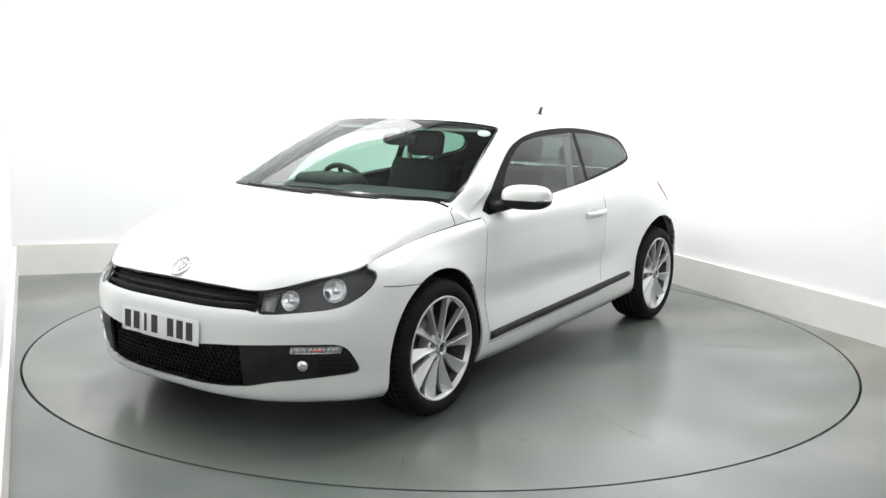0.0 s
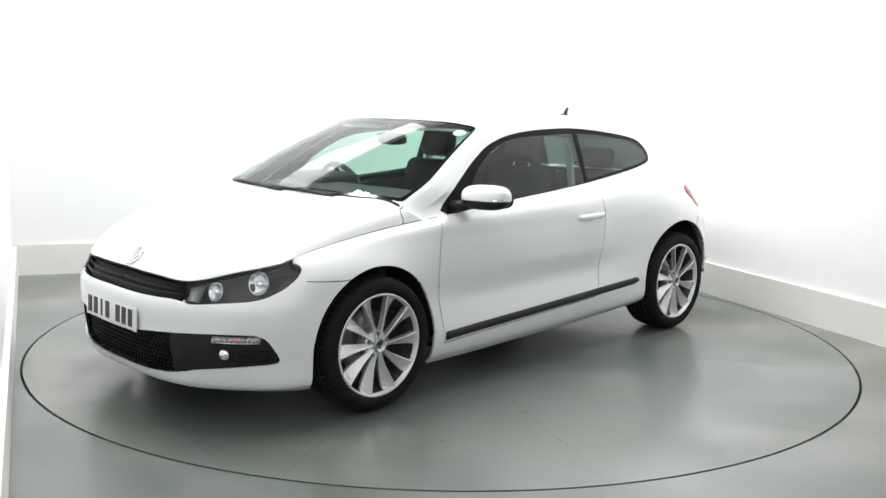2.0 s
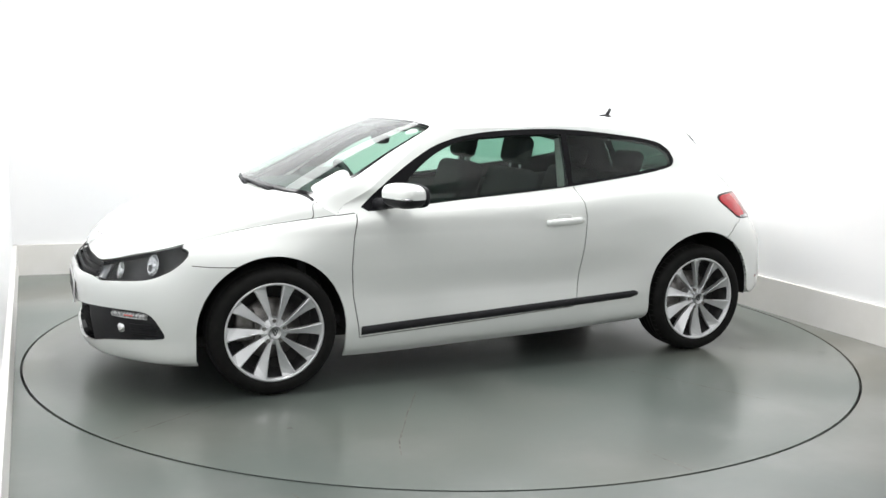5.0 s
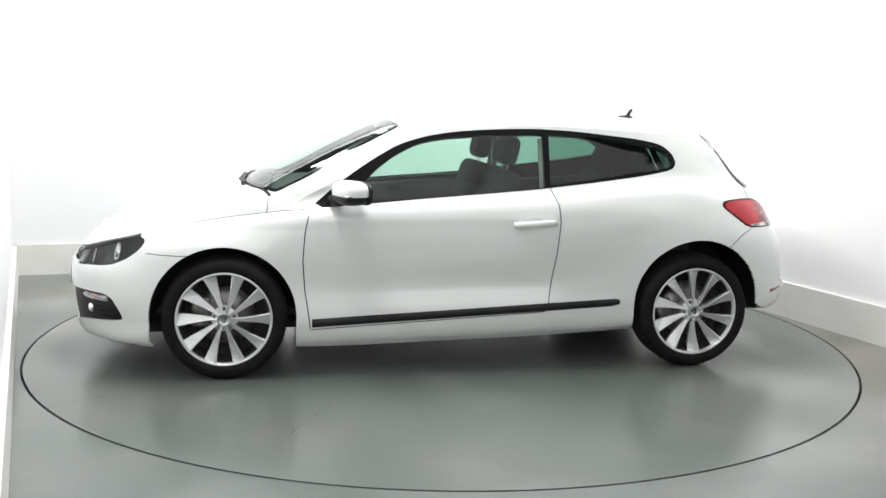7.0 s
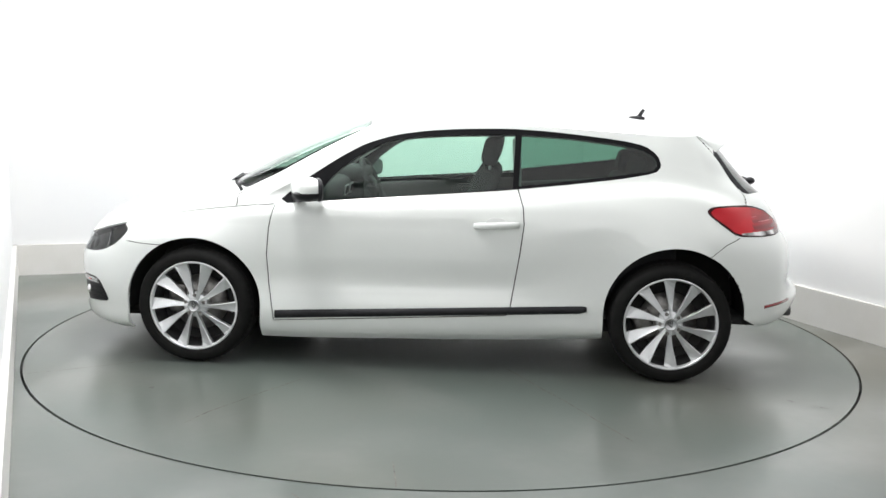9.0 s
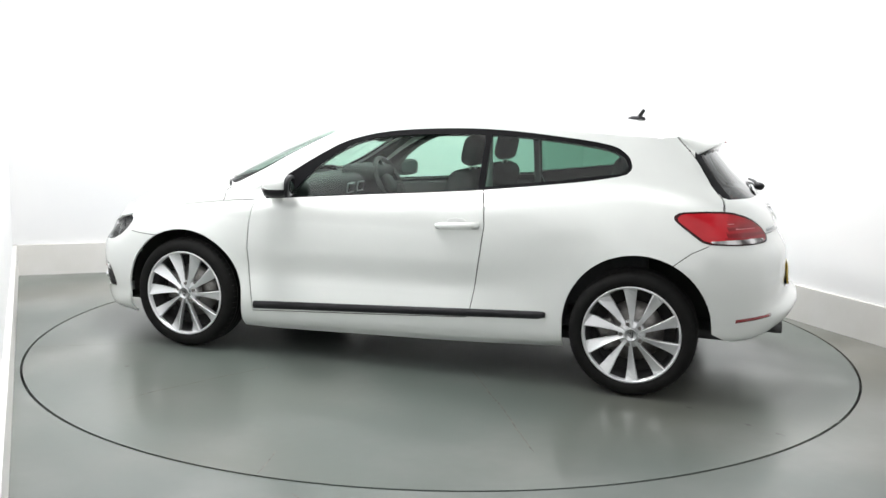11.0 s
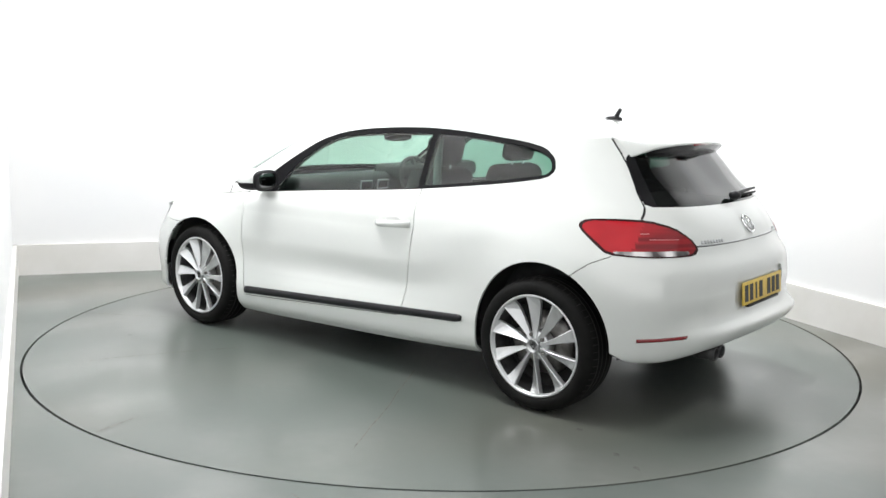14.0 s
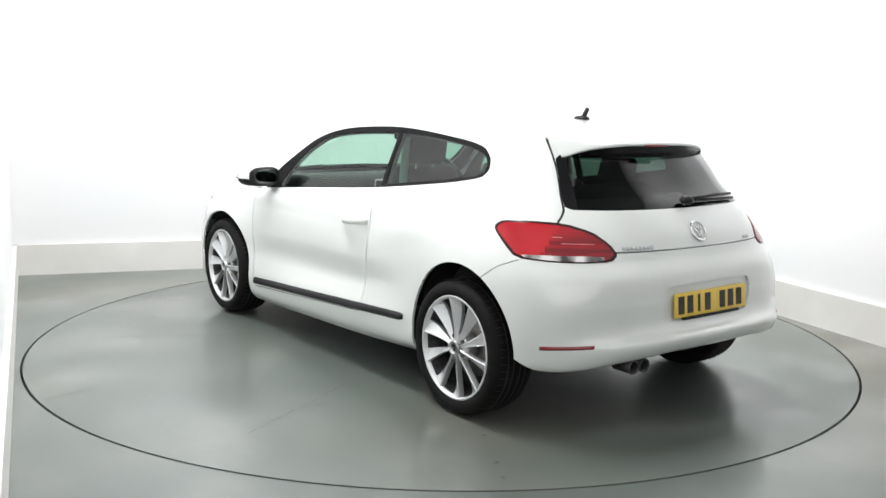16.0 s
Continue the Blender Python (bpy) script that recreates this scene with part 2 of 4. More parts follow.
for pts in ([(-1.57, .955), (-1.62, .985)], [(-1.84, 1.115), (-1.885, 1.14)], [(-1.975, 1.19), (-2.02, 1.222)], [(1.36, 1.366), (1.333, 1.398)]):
    tagged(floor_line("oil_mark", pts, .03, STAIN, turntable))
tagged(floor_line("floor_crack", [(-.547, -2.50), (-.515, -2.54), (-.46, -2.64)], .007, CRACK, bpy.data.objects["floor"]))


# ---- car body surface: waterlines through stations, nose to tail ----
def spline(knots):
    """A smooth curve through (s, x, y, z) knots: a function of s."""
    k = np.array(knots, float)
    s, p = k[:, 0], k[:, 1:]
    h = np.linalg.norm(np.diff(p, axis=0), axis=1)[:, None] + 1e-9
    d = np.diff(p, axis=0) / h
    m = np.empty_like(p)
    m[0], m[-1] = d[0], d[-1]
    m[1:-1] = (d[:-1] * h[1:] + d[1:] * h[:-1]) / (h[1:] + h[:-1])
    if abs(p[0, 1]) < 1e-6:
        m[0] = (0, 1, 0) if abs(p[1, 1]) > 1e-6 else d[0]
    if abs(p[-1, 1]) < 1e-6 and abs(p[-2, 1]) > 1e-6:
        m[-1] = (0, -1, 0)

    def at(q):
        q = np.clip(np.atleast_1d(np.asarray(q, float)), s[0], s[-1])
        i = np.clip(np.searchsorted(s, q, "right") - 1, 0, len(s) - 2)
        t = ((q - s[i]) / (s[i + 1] - s[i]))[:, None]
        return (2 * t**3 - 3 * t**2 + 1) * p[i] + (t**3 - 2 * t**2 + t) * h[i] * m[i] + (3 * t**2 - 2 * t**3) * p[i + 1] + (t**3 - t**2) * h[i] * m[i + 1]

    return at


LEVELS = [spline(k) for k in (
    [(0, 2.04, 0, .14), (1, 2.03, .3, .14), (2, 1.98, .5, .14), (3, 1.87, .68, .142), (4, 1.74, .80, .145), (5, 1.64, .85, .148), (6, 1.289, .86, .15), (7, .87, .83, .13), (8, .2, .83, .146), (9, -.45, .83, .168), (10, -.93, .83, .195), (11, -1.289, .84, .22), (12, -1.62, .84, .27), (13, -1.78, .70, .285), (14, -1.90, .5, .325), (15, -1.97, .25, .355), (16, -1.98, 0, .358)],
    [(0, 2.125, 0, .165), (1, 2.113, .3, .165), (2, 2.06, .5, .165), (3, 1.93, .70, .168), (4, 1.78, .83, .17), (5, 1.65, .88, .18), (6, 1.289, .885, .18), (7, .87, .865, .17), (8, .2, .865, .185), (9, -.45, .865, .205), (10, -.93, .87, .225), (11, -1.289, .88, .26), (12, -1.63, .875, .30), (13, -1.84, .75, .305), (14, -1.98, .53, .345), (15, -2.04, .27, .37), (16, -2.055, 0, .373)],
    [(0, 2.15, 0, .26), (1, 2.138, .3, .26), (2, 2.085, .5, .262), (3, 1.965, .70, .27), (4, 1.80, .835, .28), (5, 1.66, .892, .29), (6, 1.289, .915, .3), (7, .87, .888, .27), (8, .2, .888, .30), (9, -.45, .888, .325), (10, -.93, .89, .35), (11, -1.289, .915, .38), (12, -1.64, .885, .385), (13, -1.86, .76, .39), (14, -2.008, .54, .42), (15, -2.073, .28, .437), (16, -2.088, 0, .44)],
    [(0, 2.165, 0, .42), (1, 2.152, .3, .42), (2, 2.10, .5, .42), (3, 1.985, .70, .42), (4, 1.82, .835, .42), (5, 1.67, .892, .43), (6, 1.289, .922, .44), (7, .87, .876, .395), (8, .2, .869, .405), (9, -.45, .871, .42), (10, -.93, .888, .44), (11, -1.289, .922, .50), (12, -1.64, .885, .48), (13, -1.85, .765, .46), (14, -1.974, .54, .455), (15, -2.026, .28, .466), (16, -2.042, 0, .469)],
    [(0, 2.162, 0, .53), (1, 2.148, .3, .53), (2, 2.093, .5, .527), (3, 1.98, .69, .535), (4, 1.83, .81, .545), (5, 1.68, .877, .55), (6, 1.289, .920, .56), (7, .87, .870, .445), (8, .2, .861, .442), (9, -.45, .864, .457), (10, -.93, .886, .52), (11, -1.289, .924, .63), (12, -1.64, .875, .60), (13, -1.86, .745, .59), (14, -1.965, .53, .59), (15, -2.01, .28, .60), (16, -2.022, 0, .60)],
    [(0, 2.108, 0, .60), (1, 2.10, .3, .598), (2, 2.055, .5, .594), (3, 1.94, .66, .62), (4, 1.815, .77, .64), (5, 1.69, .848, .65), (6, 1.289, .903, .68), (7, .87, .876, .61), (8, .2, .872, .61), (9, -.45, .875, .62), (10, -.93, .882, .71), (11, -1.289, .908, .73), (12, -1.62, .86, .70), (13, -1.84, .72, .69), (14, -1.955, .515, .69), (15, -2.00, .28, .70), (16, -2.01, 0, .70)],
    [(0, 2.094, 0, .620), (1, 2.086, .3, .618), (2, 2.048, .5, .615), (3, 1.92, .66, .655), (4, 1.78, .77, .695), (5, 1.67, .83, .70), (6, 1.289, .865, .745), (7, .87, .872, .75), (8, .2, .868, .755), (9, -.45, .868, .765), (10, -.93, .872, .82), (11, -1.289, .87, .84), (12, -1.58, .825, .80), (13, -1.80, .69, .775), (14, -1.905, .50, .775), (15, -1.955, .28, .775), (16, -1.97, 0, .775)],
    [(0, 2.090, 0, .625), (1, 2.082, .3, .623), (2, 2.046, .5, .621), (3, 1.91, .664, .666), (4, 1.768, .778, .712), (5, 1.65, .81, .728), (6, 1.295, .835, .785), (7, .865, .86, .825), (8, .2, .85, .86), (9, -.45, .845, .885), (10, -.93, .83, .93), (11, -1.28, .81, .95), (12, -1.55, .765, .91), (13, -1.74, .655, .87), (14, -1.86, .485, .87), (15, -1.91, .28, .87), (16, -1.925, 0, .87)],
    [(0, 2.086, 0, .630), (1, 2.078, .3, .628), (2, 2.043, .5, .627), (3, 1.9, .667, .677), (4, 1.757, .785, .722), (5, 1.63, .79, .752), (6, 1.305, .80, .811), (6.8, .95, .818, .855), (7, .86, .822, .865), (8, .2, .792, .922), (9, -.45, .762, .975), (10, -.93, .728, 1.033), (11, -1.2, .70, 1.06), (12, -1.48, .675, 1.01), (13, -1.66, .63, .97), (14, -1.79, .47, .967), (15, -1.835, .28, .967), (16, -1.85, 0, .967)],
    [(6, 1.1, .80, .93), (6.8, .76, .785, .99), (7, .68, .775, 1.0), (8, .12, .755, 1.03), (9, -.45, .722, 1.075), (10, -.93, .69, 1.11), (11, -1.2, .665, 1.13), (12, -1.46, .625, 1.085), (13, -1.6, .585, 1.05), (14, -1.70, .44, 1.05), (15, -1.74, .27, 1.05), (16, -1.75, 0, 1.05)],
    [(6, .9, .74, 1.1), (6.8, .57, .72, 1.13), (7, .50, .715, 1.14), (8, .03, .70, 1.17), (9, -.45, .678, 1.185), (10, -.93, .653, 1.195), (11, -1.2, .628, 1.20), (12, -1.43, .585, 1.165), (13, -1.53, .55, 1.155), (14, -1.61, .42, 1.155), (15, -1.645, .26, 1.155), (16, -1.65, 0, 1.155)],
    [(6, .6, .66, 1.26), (6.8, .33, .64, 1.285), (7, .25, .645, 1.29), (8, -.03, .638, 1.30), (9, -.45, .62, 1.315), (10, -.93, .605, 1.295), (11, -1.2, .575, 1.28), (12, -1.38, .53, 1.275), (13, -1.45, .48, 1.285), (14, -1.50, .38, 1.29), (15, -1.53, .25, 1.295), (16, -1.54, 0, 1.30)],
)]


def side_surface(s, l):
    """Points of the body's left half: s along the waterlines, l the level (0 sill to 8 belt to 11 roof rail)."""
    s, l = np.atleast_1d(s).astype(float), np.atleast_1d(l).astype(float)
    p = np.stack([c(s) for c in LEVELS], 1)
    i = np.clip(np.floor(l).astype(int), 0, 10)
    t = (l - i)[:, None]
    n = np.arange(len(s))
    a, b = p[n, i], p[n, i + 1]
    lo, hi = p[n, np.maximum(i - 1, 0)], p[n, np.minimum(i + 2, 11)]
    h, hl, hh = (np.linalg.norm(v, axis=1)[:, None] + 1e-9 for v in (b - a, a - lo, hi - b))
    ma = np.where((i == 0)[:, None], b - a, (a - lo) / hl * h / (h + hl) * h + (b - a) * hl / (h + hl))
    mb = np.where((i == 10)[:, None], b - a, (hi - b) / hh * h / (h + hh) * h + (b - a) * hh / (h + hh))
    return (2 * t**3 - 3 * t**2 + 1) * a + (t**3 - 2 * t**2 + t) * ma + (3 * t**2 - 2 * t**3) * b + (t**3 - t**2) * mb


COWL = spline([(0, 1.225, 0, .955), (.38, 1.21, .3, .955), (.68, 1.16, .55, .953), (.87, 1.09, .72, .942), (.95, 1.04, .785, .905), (1, .95, .818, .855)])
HEADER = spline([(0, .40, 0, 1.335), (.45, .395, .3, 1.332), (.8, .365, .52, 1.318), (.93, .345, .60, 1.306), (.97, .34, .625, 1.298), (1, .33, .64, 1.285)])
HOOD_MID = spline([(0, 2.086, 0, .664), (.15, 1.96, 0, .738), (.35, 1.79, 0, .812), (.57, 1.59, 0, .873), (.85, 1.33, 0, .938), (1, 1.225, 0, .955)])
ROOF_MID = spline([(0, .40, 0, 1.335), (.22, -.03, 0, 1.362), (.57, -.73, 0, 1.376), (.77, -1.13, 0, 1.364), (.92, -1.40, 0, 1.335), (1, -1.54, 0, 1.30)])


def coons(front, back, mid, edge, power):
    """A patch across the car's left half: a from front to back, b from the middle to the edge."""
    def at(a, b):
        a, b = np.atleast_1d(a).astype(float), np.atleast_1d(b).astype(float)
        A, B = a[:, None], b[:, None]
        F, K, C, S = front(b), back(b), mid(a), edge(a)
        f0, f1, k0, k1 = (c(np.array([q])) for c, q in ((front, 0), (front, 1), (back, 0), (back, 1)))
        p = (1 - A) * F + A * K + (1 - B) * C + B * S - ((1 - A) * (1 - B) * f0 + (1 - A) * B * f1 + A * (1 - B) * k0 + A * B * k1)
        n = power[0] + (power[1] - power[0]) * a
        w = b**n
        base = C[:, 2] * (1 - w) + S[:, 2] * w
        f_base = mid(np.zeros(1))[0, 2] * (1 - b**power[0]) + f1[0, 2] * b**power[0]
        k_base = k0[0, 2] * (1 - b**power[1]) + k1[0, 2] * b**power[1]
        p[:, 2] = base + (1 - a) ** power[2] * (F[:, 2] - f_base) + a**3 * (K[:, 2] - k_base)
        return p

    return at


hood_surface = coons(lambda b: LEVELS[8](4 * np.asarray(b)), COWL, HOOD_MID, lambda a: LEVELS[8](4 + 2.8 * np.asarray(a)), (2.5, 7, 14))
roof_surface = coons(HEADER, lambda b: LEVELS[11](16 - 4 * np.asarray(b)), ROOF_MID, lambda a: LEVELS[11](6.8 + 5.2 * np.asarray(a)), (2.6, 2.6, 3))


def shield_surface(a, b):
    """Windscreen and A-pillar: a from the cowl up to the header, b from the middle to the pillar's rear edge."""
    a, b = np.atleast_1d(a).astype(float), np.atleast_1d(b).astype(float)
    p = (1 - a)[:, None] * COWL(b) + a[:, None] * HEADER(b)
    l = 8 + 3 * a
    e = side_surface(np.full_like(a, 6.8), l)
    r = (1 - a)[:, None] * COWL(np.ones_like(a)) + a[:, None] * HEADER(np.ones_like(a))
    p += (e - r) * (b**6)[:, None]
    bulge = 4 * a * (1 - a) * (1 - b**6)
    p[:, 0] += 0.012 * bulge
    p[:, 2] += 0.022 * bulge
    return p


# ---- cutting a smooth sheet into panels ----
class Sheet:
    """A grid over a smooth surface, kept flat in its own coordinates (a, b), that can be cut along outlines."""

    def __init__(self, surf, avals, bvals, keep=lambda a, b: True):
        self.surf, self.av, self.bv = surf, np.asarray(avals, float), np.asarray(bvals, float)
        self.cells = {}
        for i in range(len(self.av) - 1):
            for j in range(len(self.bv) - 1):
                a0, a1, b0, b1 = self.av[i], self.av[i + 1], self.bv[j], self.bv[j + 1]
                if keep((a0 + a1) / 2, (b0 + b1) / 2):
                    self.cells[i, j] = [[(a0, b0), (a1, b0), (a1, b1), (a0, b1)]]
        A, B = np.meshgrid(np.linspace(self.av[0], self.av[-1], 240), np.linspace(self.bv[0], self.bv[-1], 160), indexing="ij")
        self.ga, self.gb = A.ravel(), B.ravel()
        self.gp = surf(self.ga, self.gb)

    def locate(self, points, axes, span=None):
        """(a, b) of points that are given by two of their coordinates; span limits a."""
        ix = ["xyz".index(c) for c in axes]
        ok = np.ones(len(self.ga), bool) if span is None else (self.ga >= span[0]) & (self.ga <= span[1])
        ga, gb, gp = self.ga[ok], self.gb[ok], self.gp[ok][:, ix]
        out = []
        for q in points:
            q = np.array(q, float)
            k = np.argmin(((gp - q) ** 2).sum(1))
            a, b = ga[k], gb[k]
            for _ in range(6):
                e = 1e-3
                p = self.surf([a, a + e, a], [b, b, b + e])[:, ix]
                J = np.stack([(p[1] - p[0]) / e, (p[2] - p[0]) / e], 1)
                d = np.clip(np.linalg.lstsq(J, q - p[0], rcond=1e-3)[0], -0.3, 0.3)
                a, b = a + d[0], b + d[1]
                a = min(max(a, self.av[0] - 0.02), self.av[-1] + 0.02)
                b = min(max(b, self.bv[0] - 0.05), self.bv[-1] + 0.05)
            out.append((a, b))
        return out

    def cut(self, poly, closed=True):
        pts = list(poly) + ([poly[0]] if closed else [])
        for (a0, b0), (a1, b1) in zip(pts, pts[1:]):
            na, nb = b1 - b0, a0 - a1
            size = math.hypot(na, nb)
            if size < 1e-9:
                continue
            na, nb = na / size, nb / size
            c = na * a0 + nb * b0
            i0, i1 = np.searchsorted(self.av, [min(a0, a1), max(a0, a1)])
            j0, j1 = np.searchsorted(self.bv, [min(b0, b1), max(b0, b1)])
            for i in range(max(0, i0 - 2), i1 + 2):
                for j in range(max(0, j0 - 2), j1 + 2):
                    if (i, j) not in self.cells:
                        continue
                    made = []
                    for f in self.cells[i, j]:
                        d = [na * a + nb * b - c for a, b in f]
                        if min(d) > -1e-6 or max(d) < 1e-6 or max(min(a for a, b in f), min(a0, a1)) > min(max(a for a, b in f), max(a0, a1)) + 1e-9 or max(min(b for a, b in f), min(b0, b1)) > min(max(b for a, b in f), max(b0, b1)) + 1e-9:
                            made.append(f)
                            continue
                        lo, hi = [], []
                        for k in range(len(f)):
                            p, q, dp, dq = f[k], f[(k + 1) % len(f)], d[k], d[(k + 1) % len(f)]
                            if dp >= -1e-9:
                                hi.append(p)
                            if dp <= 1e-9:
                                lo.append(p)
                            if dp * dq < -1e-18 and abs(dp) > 1e-9 and abs(dq) > 1e-9:
                                t = dp / (dp - dq)
                                x = (p[0] + t * (q[0] - p[0]), p[1] + t * (q[1] - p[1]))
                                hi.append(x), lo.append(x)
                        made += [g for g in (lo, hi) if len(g) > 2]
                    self.cells[i, j] = made

    def faces(self):
        return [f for c in self.cells.values() for f in c]

    def frame_at(self, ab):
        """Places and outward normals at an array of (a, b)."""
        a, b = ab[:, 0], ab[:, 1]
        e = 2e-3
        p = self.surf(a, b)
        pa = self.surf(np.minimum(a + e, self.av[-1]), b) - self.surf(np.maximum(a - e, self.av[0]), b)
        pb = self.surf(a, np.minimum(b + e, self.bv[-1])) - self.surf(a, np.maximum(b - e, self.bv[0]))
        n = np.cross(pa, pb)
        n /= np.linalg.norm(n, axis=1)[:, None] + 1e-12
        flip = np.sign((n * (p - np.array([0, 0, 0.55]))).sum(1))
        return p, n * np.where(np.median(flip) < 0, -1, 1)


def inside(poly, a, b):
    hit = False
    for (x0, y0), (x1, y1) in zip(poly, poly[1:] + poly[:1]):
        if (y0 > b) != (y1 > b) and a < (x1 - x0) * (b - y0) / (y1 - y0) + x0:
            hit = not hit
    return hit


def finer(points, step=0.03, closed=True):
    """The same outline with points no further apart than step."""
    out = []
    for p, q in zip(points, points[1:] + points[:1] if closed else points[1:]):
        n = max(1, math.ceil(math.dist(p, q) / step))
        out += [tuple(np.array(p) + (np.array(q) - np.array(p)) * k / n) for k in range(n)]
    return out if closed else out + [points[-1]]


def rounded(points, closed=True, turns=2):
    """Corner cutting: a smoother outline."""
    for _ in range(turns):
        out = [] if closed else [points[0]]
        for p, q in zip(points, points[1:] + points[:1] if closed else points[1:]):
            p, q = np.array(p, float), np.array(q, float)
            out += [tuple(0.8 * p + 0.2 * q), tuple(0.2 * p + 0.8 * q)]
        points = out if closed else out + [points[-1]]
    return points


def strip(points, width):
    """A closed outline round an open line."""
    p = np.array(points, float)
    d = np.gradient(p, axis=0)
    n = np.stack([-d[:, 1], d[:, 0]], 1) / (np.linalg.norm(d, axis=1)[:, None] + 1e-9)
    return [tuple(v) for v in p + n * width / 2] + [tuple(v) for v in (p - n * width / 2)[::-1]]


def mesh_from(name, verts, faces, material, parent, normals=None, label="", smooth=True):
    me = bpy.data.meshes.new(name)
    me.from_pydata([tuple(v) for v in verts], [], faces)
    me.materials.append(material)
    if smooth:
        me.shade_smooth()
    if normals is not None:
        me.normals_split_custom_set_from_vertices([tuple(n) for n in normals])
    ob = new(name, me)
    ob.parent = parent
    return tagged(ob, label)


def panel(name, sheet, faces, material, parent, label="", sides=(1, -1), joined=True, offset=0.0, flange=0.012, where=None):
    """Faces of a sheet as a panel of the car; joined: one mesh across the car, or one a side."""
    if where:
        faces = [f for f in faces if where(f)]
    if not faces:
        return []
    index, ab, fs = {}, [], []
    for f in faces:
        g = []
        for a, b in f:
            k = (round(a, 5), round(b, 5))
            if k not in index:
                index[k] = len(ab)
                ab.append((a, b))
            if index[k] not in g:
                g.append(index[k])
        if len(g) > 2:
            fs.append(g)
    p, n = sheet.frame_at(np.array(ab))
    p = p + n * offset
    good = []
    for g in fs:
        q = p[g]
        w = np.zeros(3)
        for k in range(1, len(g) - 1):
            w += np.cross(q[k] - q[0], q[k + 1] - q[0])
        good.append(g if w @ n[g].mean(0) >= 0 else g[::-1])
    count = {}
    for g in good:
        for u, v in zip(g, g[1:] + g[:1]):
            count[min(u, v), max(u, v)] = count.get((min(u, v), max(u, v)), 0) + 1
    verts, norms, out = list(p), list(n), list(good)
    if flange:
        lip = {}
        for g in good:
            mid = p[g].mean(0)
            for u, v in zip(g, g[1:] + g[:1]):
                if count[min(u, v), max(u, v)] == 1 and not (abs(p[u][1]) < 1e-4 and abs(p[v][1]) < 1e-4):
                    e = np.cross(p[v] - p[u], n[u])
                    e /= (np.linalg.norm(e) + 1e-12) * math.copysign(1, flange)
                    ids = []
                    for w in (u, v):
                        if w not in lip:
                            lip[w] = (len(verts), len(verts) + 1)
                            verts.extend([p[w], p[w] - n[w] * flange])
                            norms.extend([e, e])
                        ids.append(lip[w])
                    out.append([ids[0][0], ids[0][1], ids[1][1], ids[1][0]])
    verts, norms = np.array(verts), np.array(norms)
    made = []
    if joined and len(sides) == 2:
        k = len(verts)
        flip = np.array([1, -1, 1])
        made.append(mesh_from(name, np.vstack([verts, verts * flip]), out + [[i + k for i in g[::-1]] for g in out], material, parent, np.vstack([norms, norms * flip]), label))
    else:
        for sgn in sides:
            flip = np.array([1, sgn, 1])
            made.append(mesh_from(name, verts * flip, out if sgn > 0 else [g[::-1] for g in out], material, parent, norms * flip, label))
    return made


def ball(bm, m, nu=24, nv=14, square=1.0):
    """A rounded lump: a ball squared off by a power below one."""
    f = lambda v: math.copysign(abs(v) ** square, v)
    rings = []
    for j in range(1, nv):
        a = -math.pi / 2 + math.pi * j / nv
        rings.append([bm.verts.new(m @ Vector((f(math.cos(a)) * f(math.cos(2 * math.pi * i / nu)), f(math.cos(a)) * f(math.sin(2 * math.pi * i / nu)), f(math.sin(a))))) for i in range(nu)])
    ends = [bm.verts.new(m @ Vector((0, 0, z))) for z in (-1, 1)]
    for p, q in zip(rings, rings[1:]):
        for i in range(nu):
            bm.faces.new((p[i], p[(i + 1) % nu], q[(i + 1) % nu], q[i])).smooth = True
    for i in range(nu):
        bm.faces.new((ends[0], rings[0][(i + 1) % nu], rings[0][i])).smooth = True
        bm.faces.new((ends[1], rings[-1][i], rings[-1][(i + 1) % nu])).smooth = True


def lathe(bm, profile, n=72, m=Matrix(), closed=False):
    """Turns a profile of (radius, height) about the local y axis."""
    rings = []
    for r, h in profile:
        rings.append([bm.verts.new(m @ Vector((r * math.cos(2 * math.pi * i / n), h, r * math.sin(2 * math.pi * i / n)))) for i in range(n)])
    pairs = list(zip(rings, rings[1:])) + ([(rings[-1], rings[0])] if closed else [])
    for p, q in pairs:
        for i in range(n):
            bm.faces.new((p[i], p[(i + 1) % n], q[(i + 1) % n], q[i])).smooth = True


def block(bm, size, m, bevel=0.0, segments=3):
    made = box(bm, size, m)
    if bevel:
        edges = {e for v in made["verts"] for e in v.link_edges}
        bmesh.ops.bevel(bm, geom=list(edges), offset=bevel, segments=segments, affect="EDGES", profile=0.5)
    for f in bm.faces:
        f.smooth = bevel > 0


def tube(bm, points, radius, n=8):
    """A round bar along points."""
    rings = []
    pts = [Vector(p) for p in points]
    for i, p in enumerate(pts):
        d = (pts[min(i + 1, len(pts) - 1)] - pts[max(i - 1, 0)]).normalized()
        u = d.orthogonal().normalized()
        if rings:
            u = (last - d * last.dot(d)).normalized()
        last = u
        w = d.cross(u)
        r = radius[i] if isinstance(radius, (list, tuple)) else radius
        rings.append([bm.verts.new(p + (u * math.cos(2 * math.pi * k / n) + w * math.sin(2 * math.pi * k / n)) * r) for k in range(n)])
    for p, q in zip(rings, rings[1:]):
        for k in range(n):
            bm.faces.new((p[k], p[(k + 1) % n], q[(k + 1) % n], q[k])).smooth = True
    bm.faces.new(rings[0][::-1])
    bm.faces.new(rings[-1])


# ---- the car ----
car = tagged(new("car"), "white two-door hatchback coupe with silver alloy wheels on a turntable", "car")

